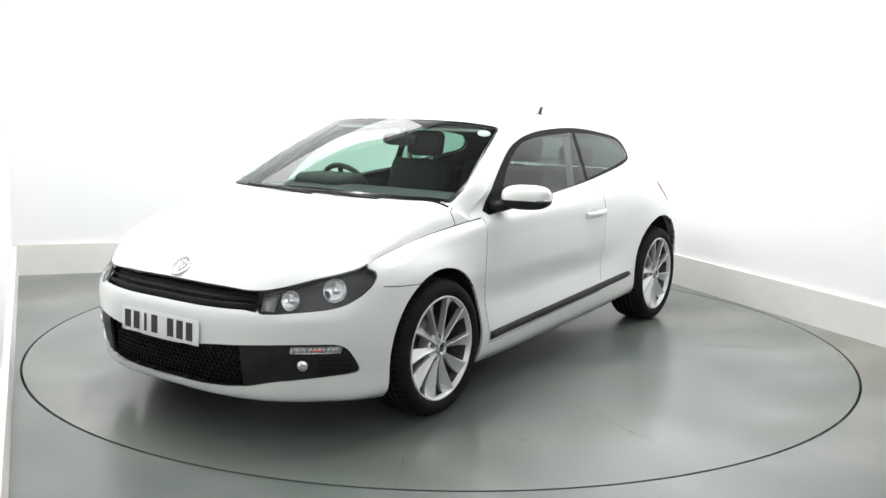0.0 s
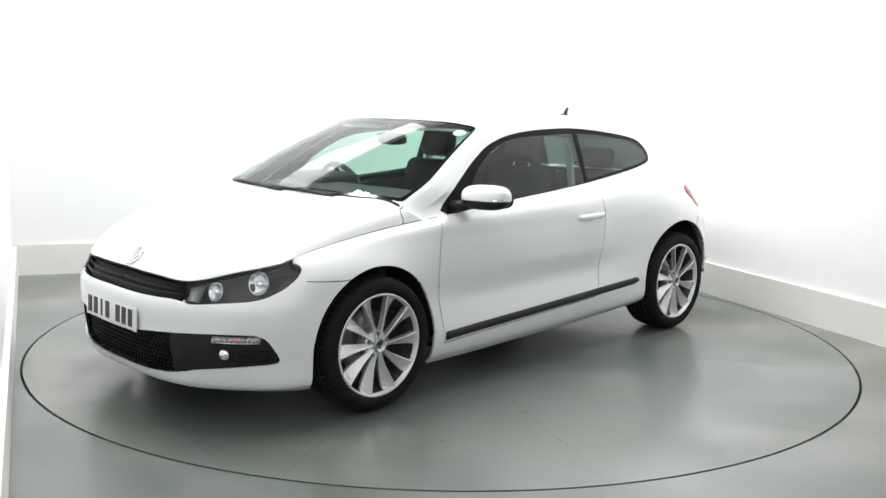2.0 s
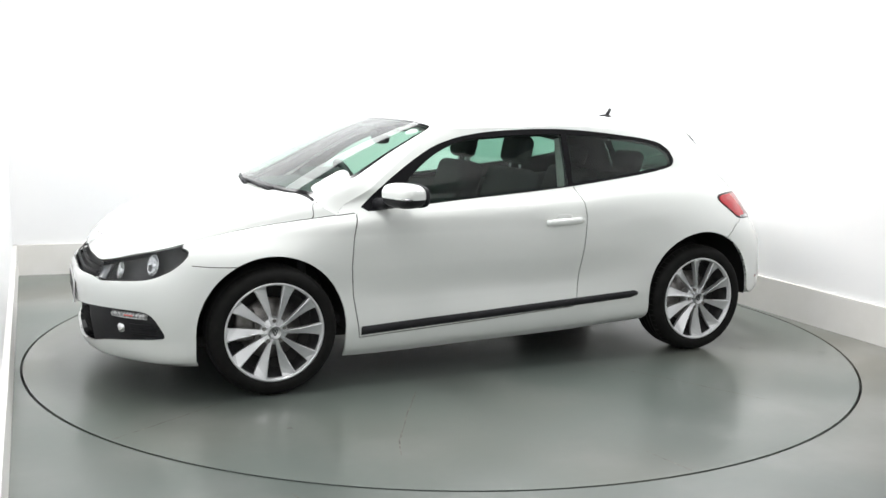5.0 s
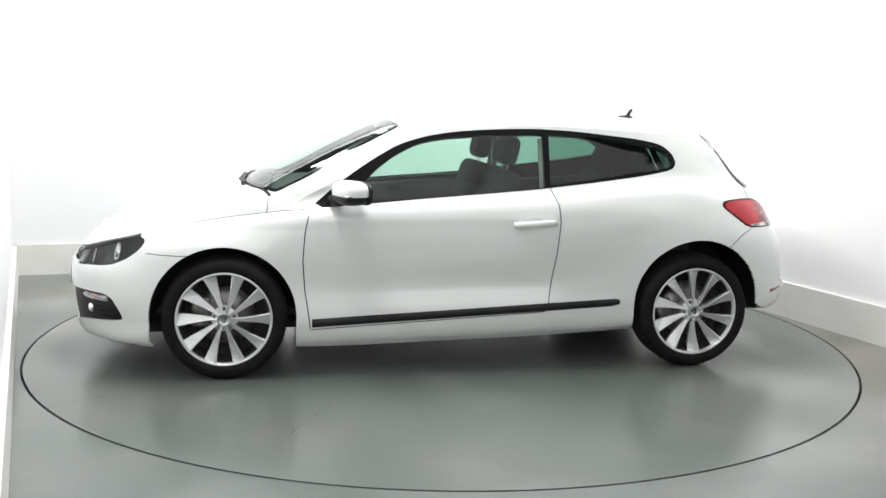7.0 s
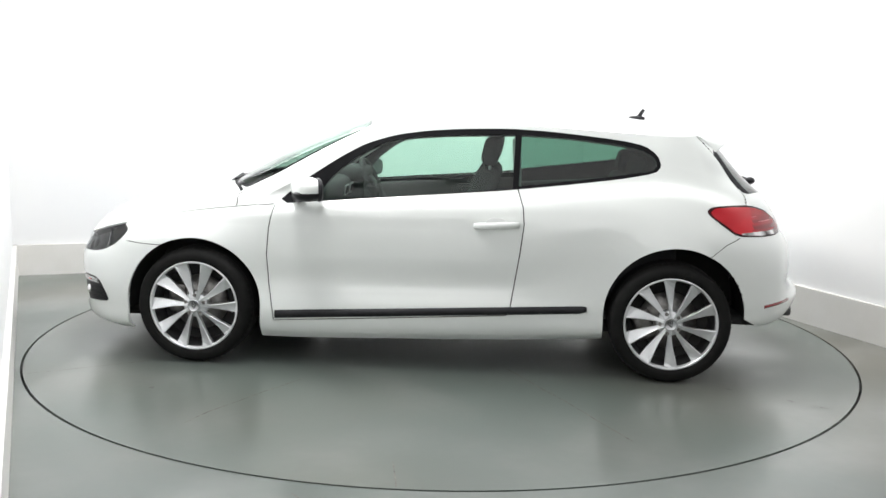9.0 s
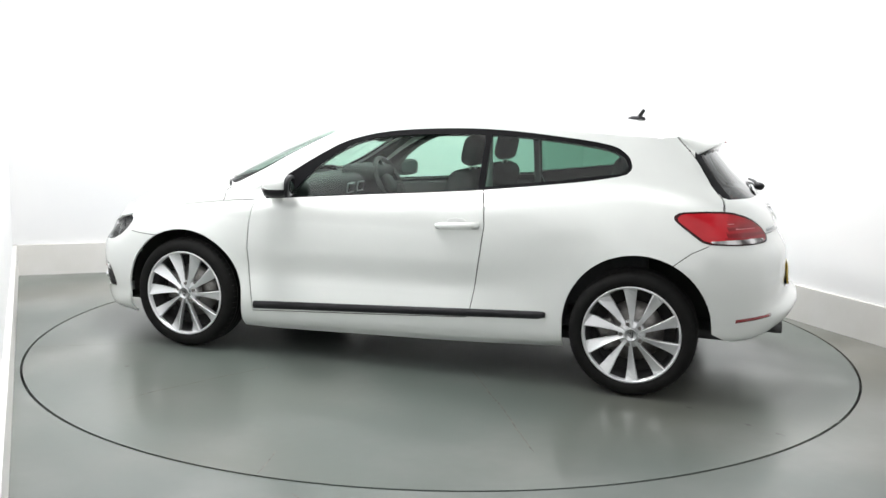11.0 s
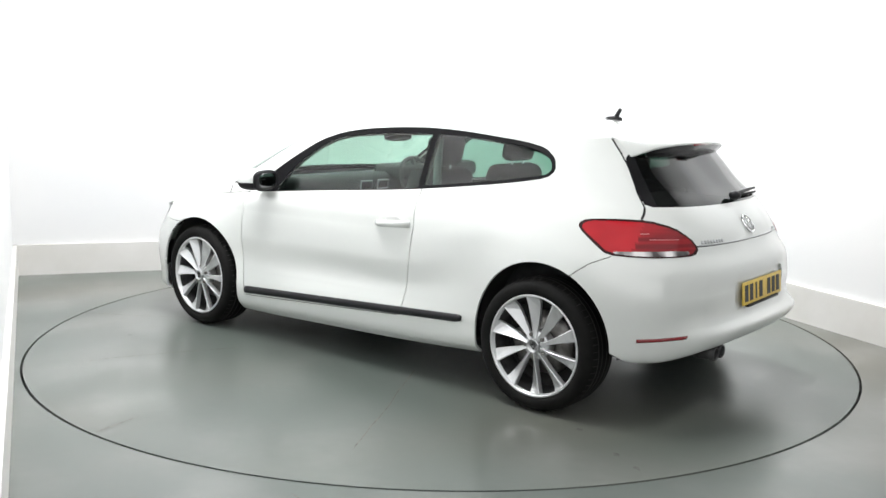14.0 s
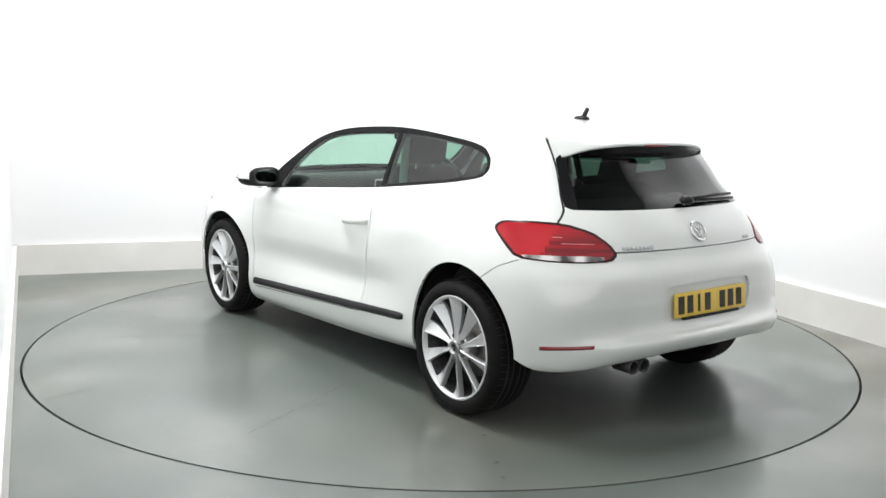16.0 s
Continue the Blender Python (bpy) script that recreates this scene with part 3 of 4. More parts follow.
body = Sheet(side_surface, np.unique(np.concatenate([np.linspace(0, 16, 225), [6.8]])), np.linspace(0, 11, 78), lambda a, b: b < 8 or a > 6.8)
hood = Sheet(hood_surface, np.linspace(0, 1, 46), np.linspace(0, 1, 46))
roof = Sheet(roof_surface, np.linspace(0, 1, 46), np.linspace(0, 1, 36))
shield = Sheet(shield_surface, np.linspace(0, 1, 36), np.concatenate([np.linspace(0, .8, 22)[:-1], np.linspace(.8, 1, 16)]))


def side(points, span=(5.3, 12.4), closed=True):
    return body.locate(finer(points, 0.03, closed), "xz", span)


def nose(points, closed=True):
    return body.locate(finer(points, 0.02, closed), "yz", (0, 5.1))


def tail(points, closed=True):
    return body.locate(finer(points, 0.03, closed), "yz", (12.0, 16))


def arch(x, z, r):
    return [(x - r * .99, .21)] + [(x + r * math.cos(a), z + r * math.sin(a)) for a in np.linspace(math.pi, 0, 36)] + [(x + r * .99, .17)]


DLO = [(.855, .866), (.703, .997), (.526, 1.117), (.377, 1.202), (.224, 1.249), (.07, 1.274), (-.085, 1.287), (-.239, 1.294), (-.394, 1.297), (-.547, 1.292), (-.70, 1.281), (-1.004, 1.250), (-1.135, 1.224), (-1.202, 1.175), (-1.222, 1.118), (-1.188, 1.080), (-1.007, 1.046), (-.707, 1.007), (-.407, .972), (-.104, .946), (.201, .922), (.507, .896)]
DOOR_GLASS = rounded([(.66, .890), (.52, 1.055), (.402, 1.145), (.283, 1.207), (.16, 1.237), (-.087, 1.258), (-.405, 1.267), (-.434, 1.267), (-.434, 1.24), (-.428, 1.0), (-.427, .981), (-.39, .978), (-.1, .951), (.2, .927), (.5, .901)], True, 1)
QUARTER_GLASS = rounded([(-.468, 1.267), (-.50, 1.266), (-.70, 1.258), (-1.0, 1.228), (-1.12, 1.204), (-1.184, 1.165), (-1.200, 1.118), (-1.172, 1.092), (-1.0, 1.064), (-.7, 1.024), (-.49, .998), (-.460, .994), (-.461, 1.02), (-.467, 1.24)], True, 1)
DOOR = [(.852, .862), (.866, .80), (.878, .74), (.889, .595), (.879, .44), (.858, .30), (.850, .232), (-.20, .298), (-.415, .312), (-.437, .361), (-.456, .49), (-.479, .647), (-.496, .80), (-.488, .89), (-.456, .982)]

regions = {}


def wheel_arch(x, z, r, span):
    q = body.locate(arch(x, z, r), "xz", span)
    return [(q[0][0], -.5)] + q + [(q[-1][0], -.5)]


ARCH_F = wheel_arch(1.294, .303, .372, (4.2, 7.4))
ARCH_R = wheel_arch(-1.297, .338, .370, (9.3, 12.9))
cuts = [("hole", ARCH_F), ("hole", ARCH_R)]
glass_d, glass_q = side(DOOR_GLASS), side(QUARTER_GLASS)
dlo = side(rounded(DLO, True, 1))
cuts += [("door_glass", glass_d), ("quarter_glass", glass_q), ("window_frame", dlo)]
cuts += [("door_gap", side(strip(finer(DOOR, .02, False), .006)))]
cuts += [("door", side(DOOR + [(-.45, 1.0), (.84, .88)]))]
# front
HEADLIGHT = [(.497, .605), (.508, .555), (.525, .539), (.57, .539), (.673, .551), (.754, .560), (.79, .573), (.82, .608), (.836, .648), (.835, .683), (.822, .704), (.80, .718)]
lamp_line = body.locate(finer(rounded(HEADLIGHT, False, 2), 0.02, False), "yz", (1.4, 5.1))
lamp_line = lamp_line + [(4.45, 8.3), (1.92, 8.3)]
cuts += [("headlight", lamp_line)]
GRILLE_LOW = [(0, .549), (.15, .549), (.26, .549), (.40, .550), (.46, .551), (.51, .545)]
g = nose(GRILLE_LOW, False)
cuts += [("grille", g + [(2.2, 8.3), (-.2, 8.3), (-.2, g[0][1])])]
INTAKE = [(0, .366), (.12, .368), (.265, .388), (.49, .408), (.66, .420), (.775, .420), (.80, .412), (.818, .392), (.833, .34), (.838, .303), (.829, .285), (.727, .270), (.565, .246), (.473, .222), (.357, .206), (.2, .198), (0, .196)]
t = nose(INTAKE[:1] + rounded(INTAKE[1:-1], False, 1) + INTAKE[-1:], False)
intake_outline = t + [(-.2, t[-1][1]), (-.2, t[0][1])]
cuts += [("intake", intake_outline)]
cuts += [("bumper_gap", body.locate(strip(finer([(1.675, .640), (1.60, .634), (1.50, .630), (1.40, .632)], .02, False), .004), "xz", (4.3, 6.2)))]
cuts += [("front_bumper", body.locate(finer([(1.675, .640), (1.60, .634), (1.50, .630), (1.38, .632), (1.38, .02), (1.66, .02)]), "xz", (4.3, 6.4)) + [(4.6, -.5), (-.5, -.5), (-.5, 8.5), (2.2, 8.5), (3.6, 4.2), (4.7, 4.75)])]
# rear
TAIL_LIGHT = [(-1.447, .90), (-1.474, .919), (-1.57, .924), (-1.707, .921), (-1.801, .890), (-1.861, .843), (-1.894, .797), (-1.896, .768), (-1.85, .764), (-1.738, .764), (-1.605, .771), (-1.532, .822), (-1.455, .878)]
lamp_out = body.locate(finer(rounded(TAIL_LIGHT, True, 1), .02), "xz", (11.2, 14.3))
mid_tail = np.mean(lamp_out, axis=0)
lamp_in = [(a + (mid_tail[0] - a) * .06, b + (mid_tail[1] - b) * .13) for a, b in lamp_out]
TAIL_CLEAR = [(-1.625, .785), (-1.70, .788), (-1.868, .791), (-1.880, .774), (-1.85, .768), (-1.74, .769), (-1.64, .775)]
cuts += [("tail_clear", body.locate(finer(rounded(TAIL_CLEAR, True, 1), .02), "xz", (11.2, 14.3))), ("tail_red", lamp_in), ("tail_rim", lamp_out)]
REAR_GLASS = [(0, .973), (.271, .974), (.493, .976), (.61, .976), (.585, 1.03), (.56, 1.091), (.532, 1.185), (.50, 1.21), (.40, 1.235), (.20, 1.25), (0, 1.253)]
t = tail(rounded(REAR_GLASS, False, 1), False)
cuts += [("rear_glass", t + [(16.3, t[-1][1]), (16.3, t[0][1])])]
HATCH = [(.49, 1.30), (.504, 1.276), (.532, 1.189), (.571, 1.065), (.615, .974), (.637, .945), (.655, .926), (.66, .90)]
t = tail(HATCH, False)
cuts += [("hatch_gap", tail(strip(finer(HATCH, .015, False), .006)))]
BOOT = [(.50, .806), (.38, .806), (.175, .807), (0, .807)]
u = tail(BOOT, False)
cuts += [("boot_gap", tail(strip(finer([(.51, .806), (.38, .806), (.175, .807), (-.02, .807)], .015, False), .006)))]
cuts += [("tailgate", [(t[0][0], 11.5)] + t + [(13.4, 6.6)] + u + [(16.3, u[-1][1]), (16.3, 11.5)])]
PLATE_HOLE = [(0, .495), (.27, .495), (.302, .512), (.312, .60), (.295, .645), (.26, .655), (0, .66)]
t = tail(rounded(PLATE_HOLE, False, 1), False)
cuts += [("plate_recess", t + [(16.3, t[-1][1]), (16.3, t[0][1])])]
BUMPER_R = [(-1.625, .765), (-1.545, .729), (-1.462, .665), (-1.42, .62)]
cuts += [("rear_bumper_gap", body.locate(strip(finer(BUMPER_R, .02, False), .004), "xz", (10.8, 12.6)))]
cuts += [("rear_bumper", body.locate(finer(BUMPER_R + [(-1.42, .1)], .03, False), "xz", (10.8, 12.6)) + [(11.3, -.5), (16.5, -.5), (16.5, 6.34), (14.2, 6.3), (13.2, 5.9)])]

for name, poly in cuts:
    body.cut(poly)
polys = []
for name, poly in cuts:
    q = np.array(poly)
    polys.append((name, poly, q.min(0), q.max(0)))
for f in body.faces():
    a, b = np.mean(f, axis=0)
    for name, poly, lo, hi in polys:
        if lo[0] <= a <= hi[0] and lo[1] <= b <= hi[1] and inside(poly, a, b):
            break
    else:
        name = "fender" if a < 7.02 and b <= 8 else "quarter_panel"
    regions.setdefault(name, []).append(f)

panel("front_bumper", body, regions["front_bumper"], PAINT, car, "white bumper with a black lower intake")
panel("rear_bumper", body, regions["rear_bumper"], PAINT, car)
panel("tailgate", body, regions["tailgate"], PAINT, car, "white tailgate")
panel("front_fender", body, [f for f in regions["fender"]], PAINT, car, joined=False)
panel("quarter_panel", body, [f for f in regions["quarter_panel"]], PAINT, car, joined=False)
doors = panel("door", body, regions["door"], PAINT, car, "white door with body-coloured handle", joined=False)
for name in ("door_gap", "bumper_gap", "hatch_gap", "boot_gap", "rear_bumper_gap"):
    panel("shut_line", body, regions[name], RUBBER, car, offset=-0.008, flange=0, joined=name == "boot_gap")
for sgn, d in zip((1, -1), doors):
    panel("window_frame", body, regions["window_frame"], FRIT, d, "black window surround", sides=(sgn,), joined=False, offset=-.001)
    for ob in panel("window_pane", body, regions["door_glass"], GLASS, d, "green-tinted side window", sides=(sgn,), joined=False, offset=-.003, flange=0):
        ob.visible_shadow = False
for ob in panel("quarter_window", body, regions["quarter_glass"], DARK_GLASS, car, "dark tinted rear quarter window", joined=False, offset=-.003, flange=0):
    ob.visible_shadow = False

# bonnet, roof and windscreen
gap = .004
for line in ([(-.1, .9962), (1.1, .9962)], [(.0045, -.1), (.0045, 1.1)]):
    hood.cut(line, False)
lid = [f for f in hood.faces() if np.mean(f, axis=0)[1] < .9962 and np.mean(f, axis=0)[0] > .0045]
panel("bonnet", hood, lid, PAINT, car, "white bonnet", flange=.012)
for sgn in (1, -1):
    bm = bmesh.new()
    tube(bm, [(.955, sgn * .818, .854), (.91, sgn * .8205, .8595), (.862, sgn * .823, .8655)], .0025, 6)
    part("pillar_seam", bm, RUBBER, car)
for sgn in (1, -1):
    q = np.vstack([hood.frame_at(np.array([(.905, .9955), (.93, .982), (.96, .960), (.99, .932)]))[0], shield.frame_at(np.array([(.01, .935), (.03, .937)]))[0]])
    bm = bmesh.new()
    tube(bm, [(x, y * sgn, z) for x, y, z in q], .0022, 6)
    part("bonnet_seam", bm, RUBBER, car)
panel("bonnet_seal", hood, [f for f in hood.faces() if f not in lid], RUBBER, car, offset=-.007, flange=0)
panel("roof_panel", roof, roof.faces(), PAINT, car, "white roof")
panel("headliner", roof, roof.faces(), LINING, car, "pale grey headliner", offset=-.022, flange=0)
SCREEN_EDGE = [(.02, 0), (.02, .60), (.02, .85), (.05, .922), (.12, .938), (.5, .938), (.9, .938), (.965, .932), (.985, .90), (.992, .6), (.993, 0)]
screen_line = finer(rounded(SCREEN_EDGE[1:-1], False, 1), .04, False)
screen_line = [(screen_line[0][0], -.1)] + screen_line + [(screen_line[-1][0], -.1)]
ma, mb = .5, 0
frit_line = [(.06, -.1)] + [(ma + (a - ma) * (.95 if a < ma else .978), b * .98) for a, b in screen_line[1:-1]] + [(.982, -.1)]
shield.cut(screen_line)
shield.cut(frit_line)
sf = {"pillar": [], "frit": [], "glass": [], "cowl": []}
for f in shield.faces():
    a, b = np.mean(f, axis=0)
    if inside(frit_line, a, b):
        sf["glass"].append(f)
    elif inside(screen_line, a, b):
        sf["frit"].append(f)
    elif a < .03 and b < .92:
        sf["cowl"].append(f)
    else:
        sf["pillar"].append(f)
panel("a_pillar", shield, sf["pillar"], PAINT, car)
panel("cowl", shield, sf["cowl"], BLACK, car, "black plastic cowl", offset=-.006)
windscreen = panel("windscreen", shield, sf["glass"], GLASS, car, "green-tinted windscreen", flange=0, offset=-.002)[0]
windscreen.visible_shadow = False
panel("screen_border", shield, sf["frit"], GLOSS_BLACK, windscreen, "black windscreen border", flange=.006, offset=-.002)
panel("pillar_trim", shield, sf["pillar"], LINING_DARK, car, offset=-.03, flange=0)
panel("side_trim", body, [f for n in ("quarter_panel", "window_frame", "tailgate", "hatch_gap", "door") for f in regions[n] if np.mean(f, axis=0)[1] > 6.6 and np.mean(f, axis=0)[0] > 7.15], LINING_DARK, car, offset=-.03, flange=0, joined=False)


def patch(name, low, high, material, parent, offsets, label="", sides=(1, -1), sheet=body, thick=0.004):
    """A band on the body between two rows of (a, b), with a height over the surface for each line across it."""
    low, high = np.array(low), np.array(high)
    k = len(offsets)
    ab = np.concatenate([low + (high - low) * j / (k - 1) for j in range(k)])
    p, n = sheet.frame_at(ab)
    p = p + n * np.repeat(offsets, len(low))[:, None]
    back = p - n * (np.repeat(offsets, len(low))[:, None] + thick)
    m = len(low)
    faces = []
    N = len(p)
    for j in range(k - 1):
        for i in range(m - 1):
            q = [j * m + i, j * m + i + 1, (j + 1) * m + i + 1, (j + 1) * m + i]
            faces += [q]
    rim = [i for i in range(m)] + [j * m + m - 1 for j in range(1, k)] + [(k - 1) * m + i for i in range(m - 2, -1, -1)] + [j * m for j in range(k - 2, 0, -1)]
    for u, v in zip(rim, rim[1:] + rim[:1]):
        faces.append([u, u + N, v + N, v])
    made = []
    for sgn in sides:
        bm = bmesh.new()
        vs = [bm.verts.new((x, y * sgn, z)) for x, y, z in np.vstack([p, back])]
        for f in faces:
            try:
                bm.faces.new([vs[i] for i in f])
            except ValueError:
                pass
        loose = [v for v in bm.verts if not v.link_faces]
        bmesh.ops.delete(bm, geom=loose, context="VERTS")
        bmesh.ops.recalc_face_normals(bm, faces=bm.faces)
        made.append(part(name, bm, material, parent, label))
        made[-1].data.shade_smooth()
    return made


def spot(y, z, span, off=0.0, sheet=body):
    """Place and outward normal on the body at (y, z)."""
    p, n = sheet.frame_at(np.array(sheet.locate([(y, z)], "yz", span)))
    return Vector(p[0] + n[0] * off), Vector(n[0])


def aim(p, n, roll_up=(0, 0, 1)):
    """A pose at p whose local y axis runs along n."""
    y = Vector(n).normalized()
    x = y.cross(Vector(roll_up)).normalized()
    z = x.cross(y)
    return Matrix.Translation(p) @ Matrix((x, y, z)).transposed().to_4x4()


MIRROR_Y = Matrix.Diagonal((1, -1, 1, 1))

# headlights
for sgn in (1, -1):
    lens = panel("headlight", body, regions["headlight"], CLEAR, car, "clear swept-back headlight with two round lamps", sides=(sgn,), joined=False, flange=0)[0]
    lens.visible_shadow = False
    panel("lamp_housing", body, regions["headlight"], LAMP_DARK, lens, "dark grey lamp housing", sides=(sgn,), joined=False, offset=-.05, flange=-.037)
    m = MIRROR_Y if sgn < 0 else Matrix()
    for y, z, r, d in ((.612, .602, .042, -.026), (.742, .640, .052, -.028)):
        p, n = spot(y, z, (1.5, 5), d)
        way = (n + Vector((1.2, 0, .05))).normalized()
        f = m @ aim(p, way)
        bm = bmesh.new()
        lathe(bm, [(r, .002), (r * .97, .004), (r * .92, -.002), (r * .65, -.009), (r * .3, -.012), (0.001, -.0125)], 40, f)
        part("reflector", bm, REFLECTOR, lens, "round chrome reflector")
        bm = bmesh.new()
        ball(bm, f @ pose(0, -.006, 0) @ Matrix.Diagonal((r * .3, .012, r * .3, 1)), 16, 10)
        part("bulb", bm, CHROME, lens)
    a = body.locate([(.525, .553), (.580, .553)], "yz", (1.4, 5)) 
    b = body.locate([(.513, .602), (.572, .618)], "yz", (1.4, 5))
    patch("daytime_lamp", [a[0], a[1]], [b[0], b[1]], LAMP_GREY, lens, [-.018, -.014, -.018], "grey side reflector", (sgn,))

# upper grille
panel("upper_grille", body, regions["grille"], GRILLE_BLACK, car, "gloss black upper grille", offset=-.035, flange=-.022)
upper = [o for o in car.children if o.name.startswith("upper_grille")][0]
for z, out, h in ((.572, -.006, .006), (.597, -.009, .005)):
    lo = body.locate([(y, z - h) for y in np.linspace(0, .485, 26)], "yz", (0, 2.6))
    hi = body.locate([(y, z + h) for y in np.linspace(0, .485, 26)], "yz", (0, 2.6))
    patch("grille_slat", lo, hi, GRILLE_BLACK, upper, [out - .006, out, out - .004], "", thick=.012)

# lower intake
low = [f for f in regions["intake"]]
ctr = lambda f: float(body.surf(*np.mean(f, axis=0)[:, None])[0][1])
panel("intake_back", body, low, BLACK, car, "black lower intake", offset=-.05, flange=-.037)
intake = [o for o in car.children if o.name.startswith("intake_back")][0]
panel("fog_surround", body, [f for f in low if ctr(f) > .44], BLACK, intake, "black plastic fog lamp surround", offset=-.010, joined=False)
verts, faces = [], []
front_x = lambda y, z: float(np.interp(abs(y), [0, .2, .3, .4, .5], [2.146, 2.139, 2.127, 2.108, 2.082])) - .02 - .35 * max(0, .26 - z)
top_z = lambda y: float(np.interp(abs(y), [0, .12, .265, .45], [.366, .368, .388, .405])) - .002
low_z = lambda y: float(np.interp(abs(y), [0, .2, .357, .45], [.196, .198, .206, .218])) + .002


def bar(p, q, w, depth):
    p, q = Vector(p), Vector(q)
    d = (q - p).normalized()
    n = Vector((1, 0, 0))
    s = d.cross(n).normalized() * w
    k = len(verts)
    for c in (p, q):
        verts.extend([c + s, c - s, c - s - n * depth, c + s - n * depth])
    faces.extend([[k, k + 1, k + 5, k + 4], [k, k + 4, k + 7, k + 3], [k + 1, k + 2, k + 6, k + 5]])


cell = .026
for row in range(10):
    z = .20 + row * cell * .75
    for col in range(-18, 19):
        y = col * cell + (cell / 2 if row % 2 else 0)
        if abs(y) > .435:
            continue
        pts = [(y, z + cell * .5), (y + cell / 2, z + cell * .25), (y + cell / 2, z - cell * .25), (y, z - cell * .5)]
        for (y0, z0), (y1, z1) in zip(pts, pts[1:]):
            if all(low_z(v) < w < top_z(v) for v, w in ((y0, z0), (y1, z1))):
                bar((front_x(y0, z0), y0, z0), (front_x(y1, z1), y1, z1), .0028, .012)
tagged(mesh_from("honeycomb_mesh", verts, faces, GRILLE_BLACK, intake, None, "black honeycomb mesh", False), kind="stuff")
for sgn in (1, -1):
    n = 14
    patch("indicator", body.locate([(y, .379) for y in np.linspace(.645, .798, n)], "yz", (2, 4.4)), body.locate([(y, .410) for y in np.linspace(.65, .803, n)], "yz", (2, 4.4)), INDICATOR, intake, [-.006, .001, .001, -.006], "clear front indicator", (sgn,))
    patch("indicator_bulb", body.locate([(y, .385) for y in np.linspace(.715, .75, 4)], "yz", (2, 4.4)), body.locate([(y, .404) for y in np.linspace(.717, .752, 4)], "yz", (2, 4.4)), AMBER, intake, [-.002, .003, -.002], "", (sgn,))
    for k, z in enumerate((.30, .325, .35)):
        patch("fog_slat", body.locate([(y, z - .003) for y in np.linspace(.735, .82, 8)], "yz", (2, 4.6)), body.locate([(y, z + .003) for y in np.linspace(.735, .82, 8)], "yz", (2, 4.6)), BLACK, intake, [-.008, 0, -.008], "", (sgn,))
    m = MIRROR_Y if sgn < 0 else Matrix()
    p, nn = spot(.684, .325, (2, 4.4), -.012)
    f = m @ aim(p, (nn + Vector((1, 0, 0))).normalized())
    bm = bmesh.new()
    lathe(bm, [(.026, -.004), (.025, .004), (.021, .010), (.012, .014), (.001, .0155)], 32, f)
    part("fog_lamp", bm, CHROME, intake, "round chrome fog lamp")

# tail lights
for sgn in (1, -1):
    dark = lambda f: body.surf(*np.mean(f, axis=0)[:, None])[0][0] < -1.70
    red = panel("tail_light", body, [f for f in regions["tail_red"] if not dark(f)], RED, car, "red wraparound tail light with a clear lower strip", sides=(sgn,), joined=False, offset=.004, flange=.02)[0]
    panel("tail_light_rim", body, regions["tail_rim"], BLACK_RED, red, "nearly black red rim", sides=(sgn,), joined=False, offset=.001, flange=.02)
    panel("reversing_lamp", body, regions["tail_clear"], LAMP_CLEAR, red, "clear reversing lamp strip", sides=(sgn,), joined=False, offset=.005, flange=.02)
    panel("brake_lamp", body, [f for f in regions["tail_red"] if dark(f)], MID_RED, red, "deep red inner lens", sides=(sgn,), joined=False, offset=.004, flange=.02)
    for i, (x0, x1, z) in enumerate(((-1.74, -1.83, .838), (-1.70, -1.73, .862))):
        patch("light_bar", body.locate([(x, z - .002) for x in np.linspace(x0, x1, 6)], "xz", (12, 14.2)), body.locate([(x, z + .002) for x in np.linspace(x0, x1, 6)], "xz", (12, 14.2)), PINK, red, [.003, .006, .003], "", (sgn,))

# tailgate glass, spoiler, wiper
gate = [o for o in car.children if o.name.startswith("tailgate")][0]
border = lambda f: np.mean(f, axis=0)[0] < 13.40 or np.mean(f, axis=0)[1] > 10.4
rear_window = panel("rear_window", body, [f for f in regions["rear_glass"] if not border(f)], REAR_TINT, car, "dark tinted rear window", offset=-.002, flange=0)[0]
rear_window.visible_shadow = False
edge = [f for f in regions["rear_glass"]]
panel("rear_window_border", body, [f for f in edge if border(f)], FRIT, rear_window, "black printed glass border", offset=-.002, flange=0)

ys = np.linspace(-.50, .50, 41)
lead = np.array([LEVELS[11](np.array([s]))[0] for s in np.interp(np.abs(ys), [0, .25, .38, .48, .53], [16, 15, 14, 13, 12.2])])
trail_x = np.interp(np.abs(ys), [0, .2, .32, .40, .46, .50], [-1.655, -1.648, -1.628, -1.60, -1.565, -1.525])
trail_z = np.interp(np.abs(ys), [0, .2, .32, .40, .46, .50], [1.262, 1.260, 1.252, 1.240, 1.222, 1.20])
lip_x = np.interp(np.abs(ys), [0, .3, .42, .50], [-1.618, -1.592, -1.56, -1.518])
lip_z = np.interp(np.abs(ys), [0, .3, .38, .44, .50], [1.192, 1.19, 1.19, 1.194, 1.185])
rows = []
for k in np.linspace(0, 1, 7):
    bend = .010 * 4 * k * (1 - k)
    rows.append(np.stack([lead[:, 0] * (1 - k) + trail_x * k, ys * (1 - k) + ys * k, lead[:, 2] * (1 - k) + trail_z * k + bend], 1))
rows.append(np.stack([trail_x - .004, ys, trail_z - .006], 1))
rows.append(np.stack([trail_x + .002, ys, trail_z - .012], 1))
V = np.concatenate(rows)
m = len(ys)
F = [[j * m + i, j * m + i + 1, (j + 1) * m + i + 1, (j + 1) * m + i] for j in range(len(rows) - 1) for i in range(m - 1)]
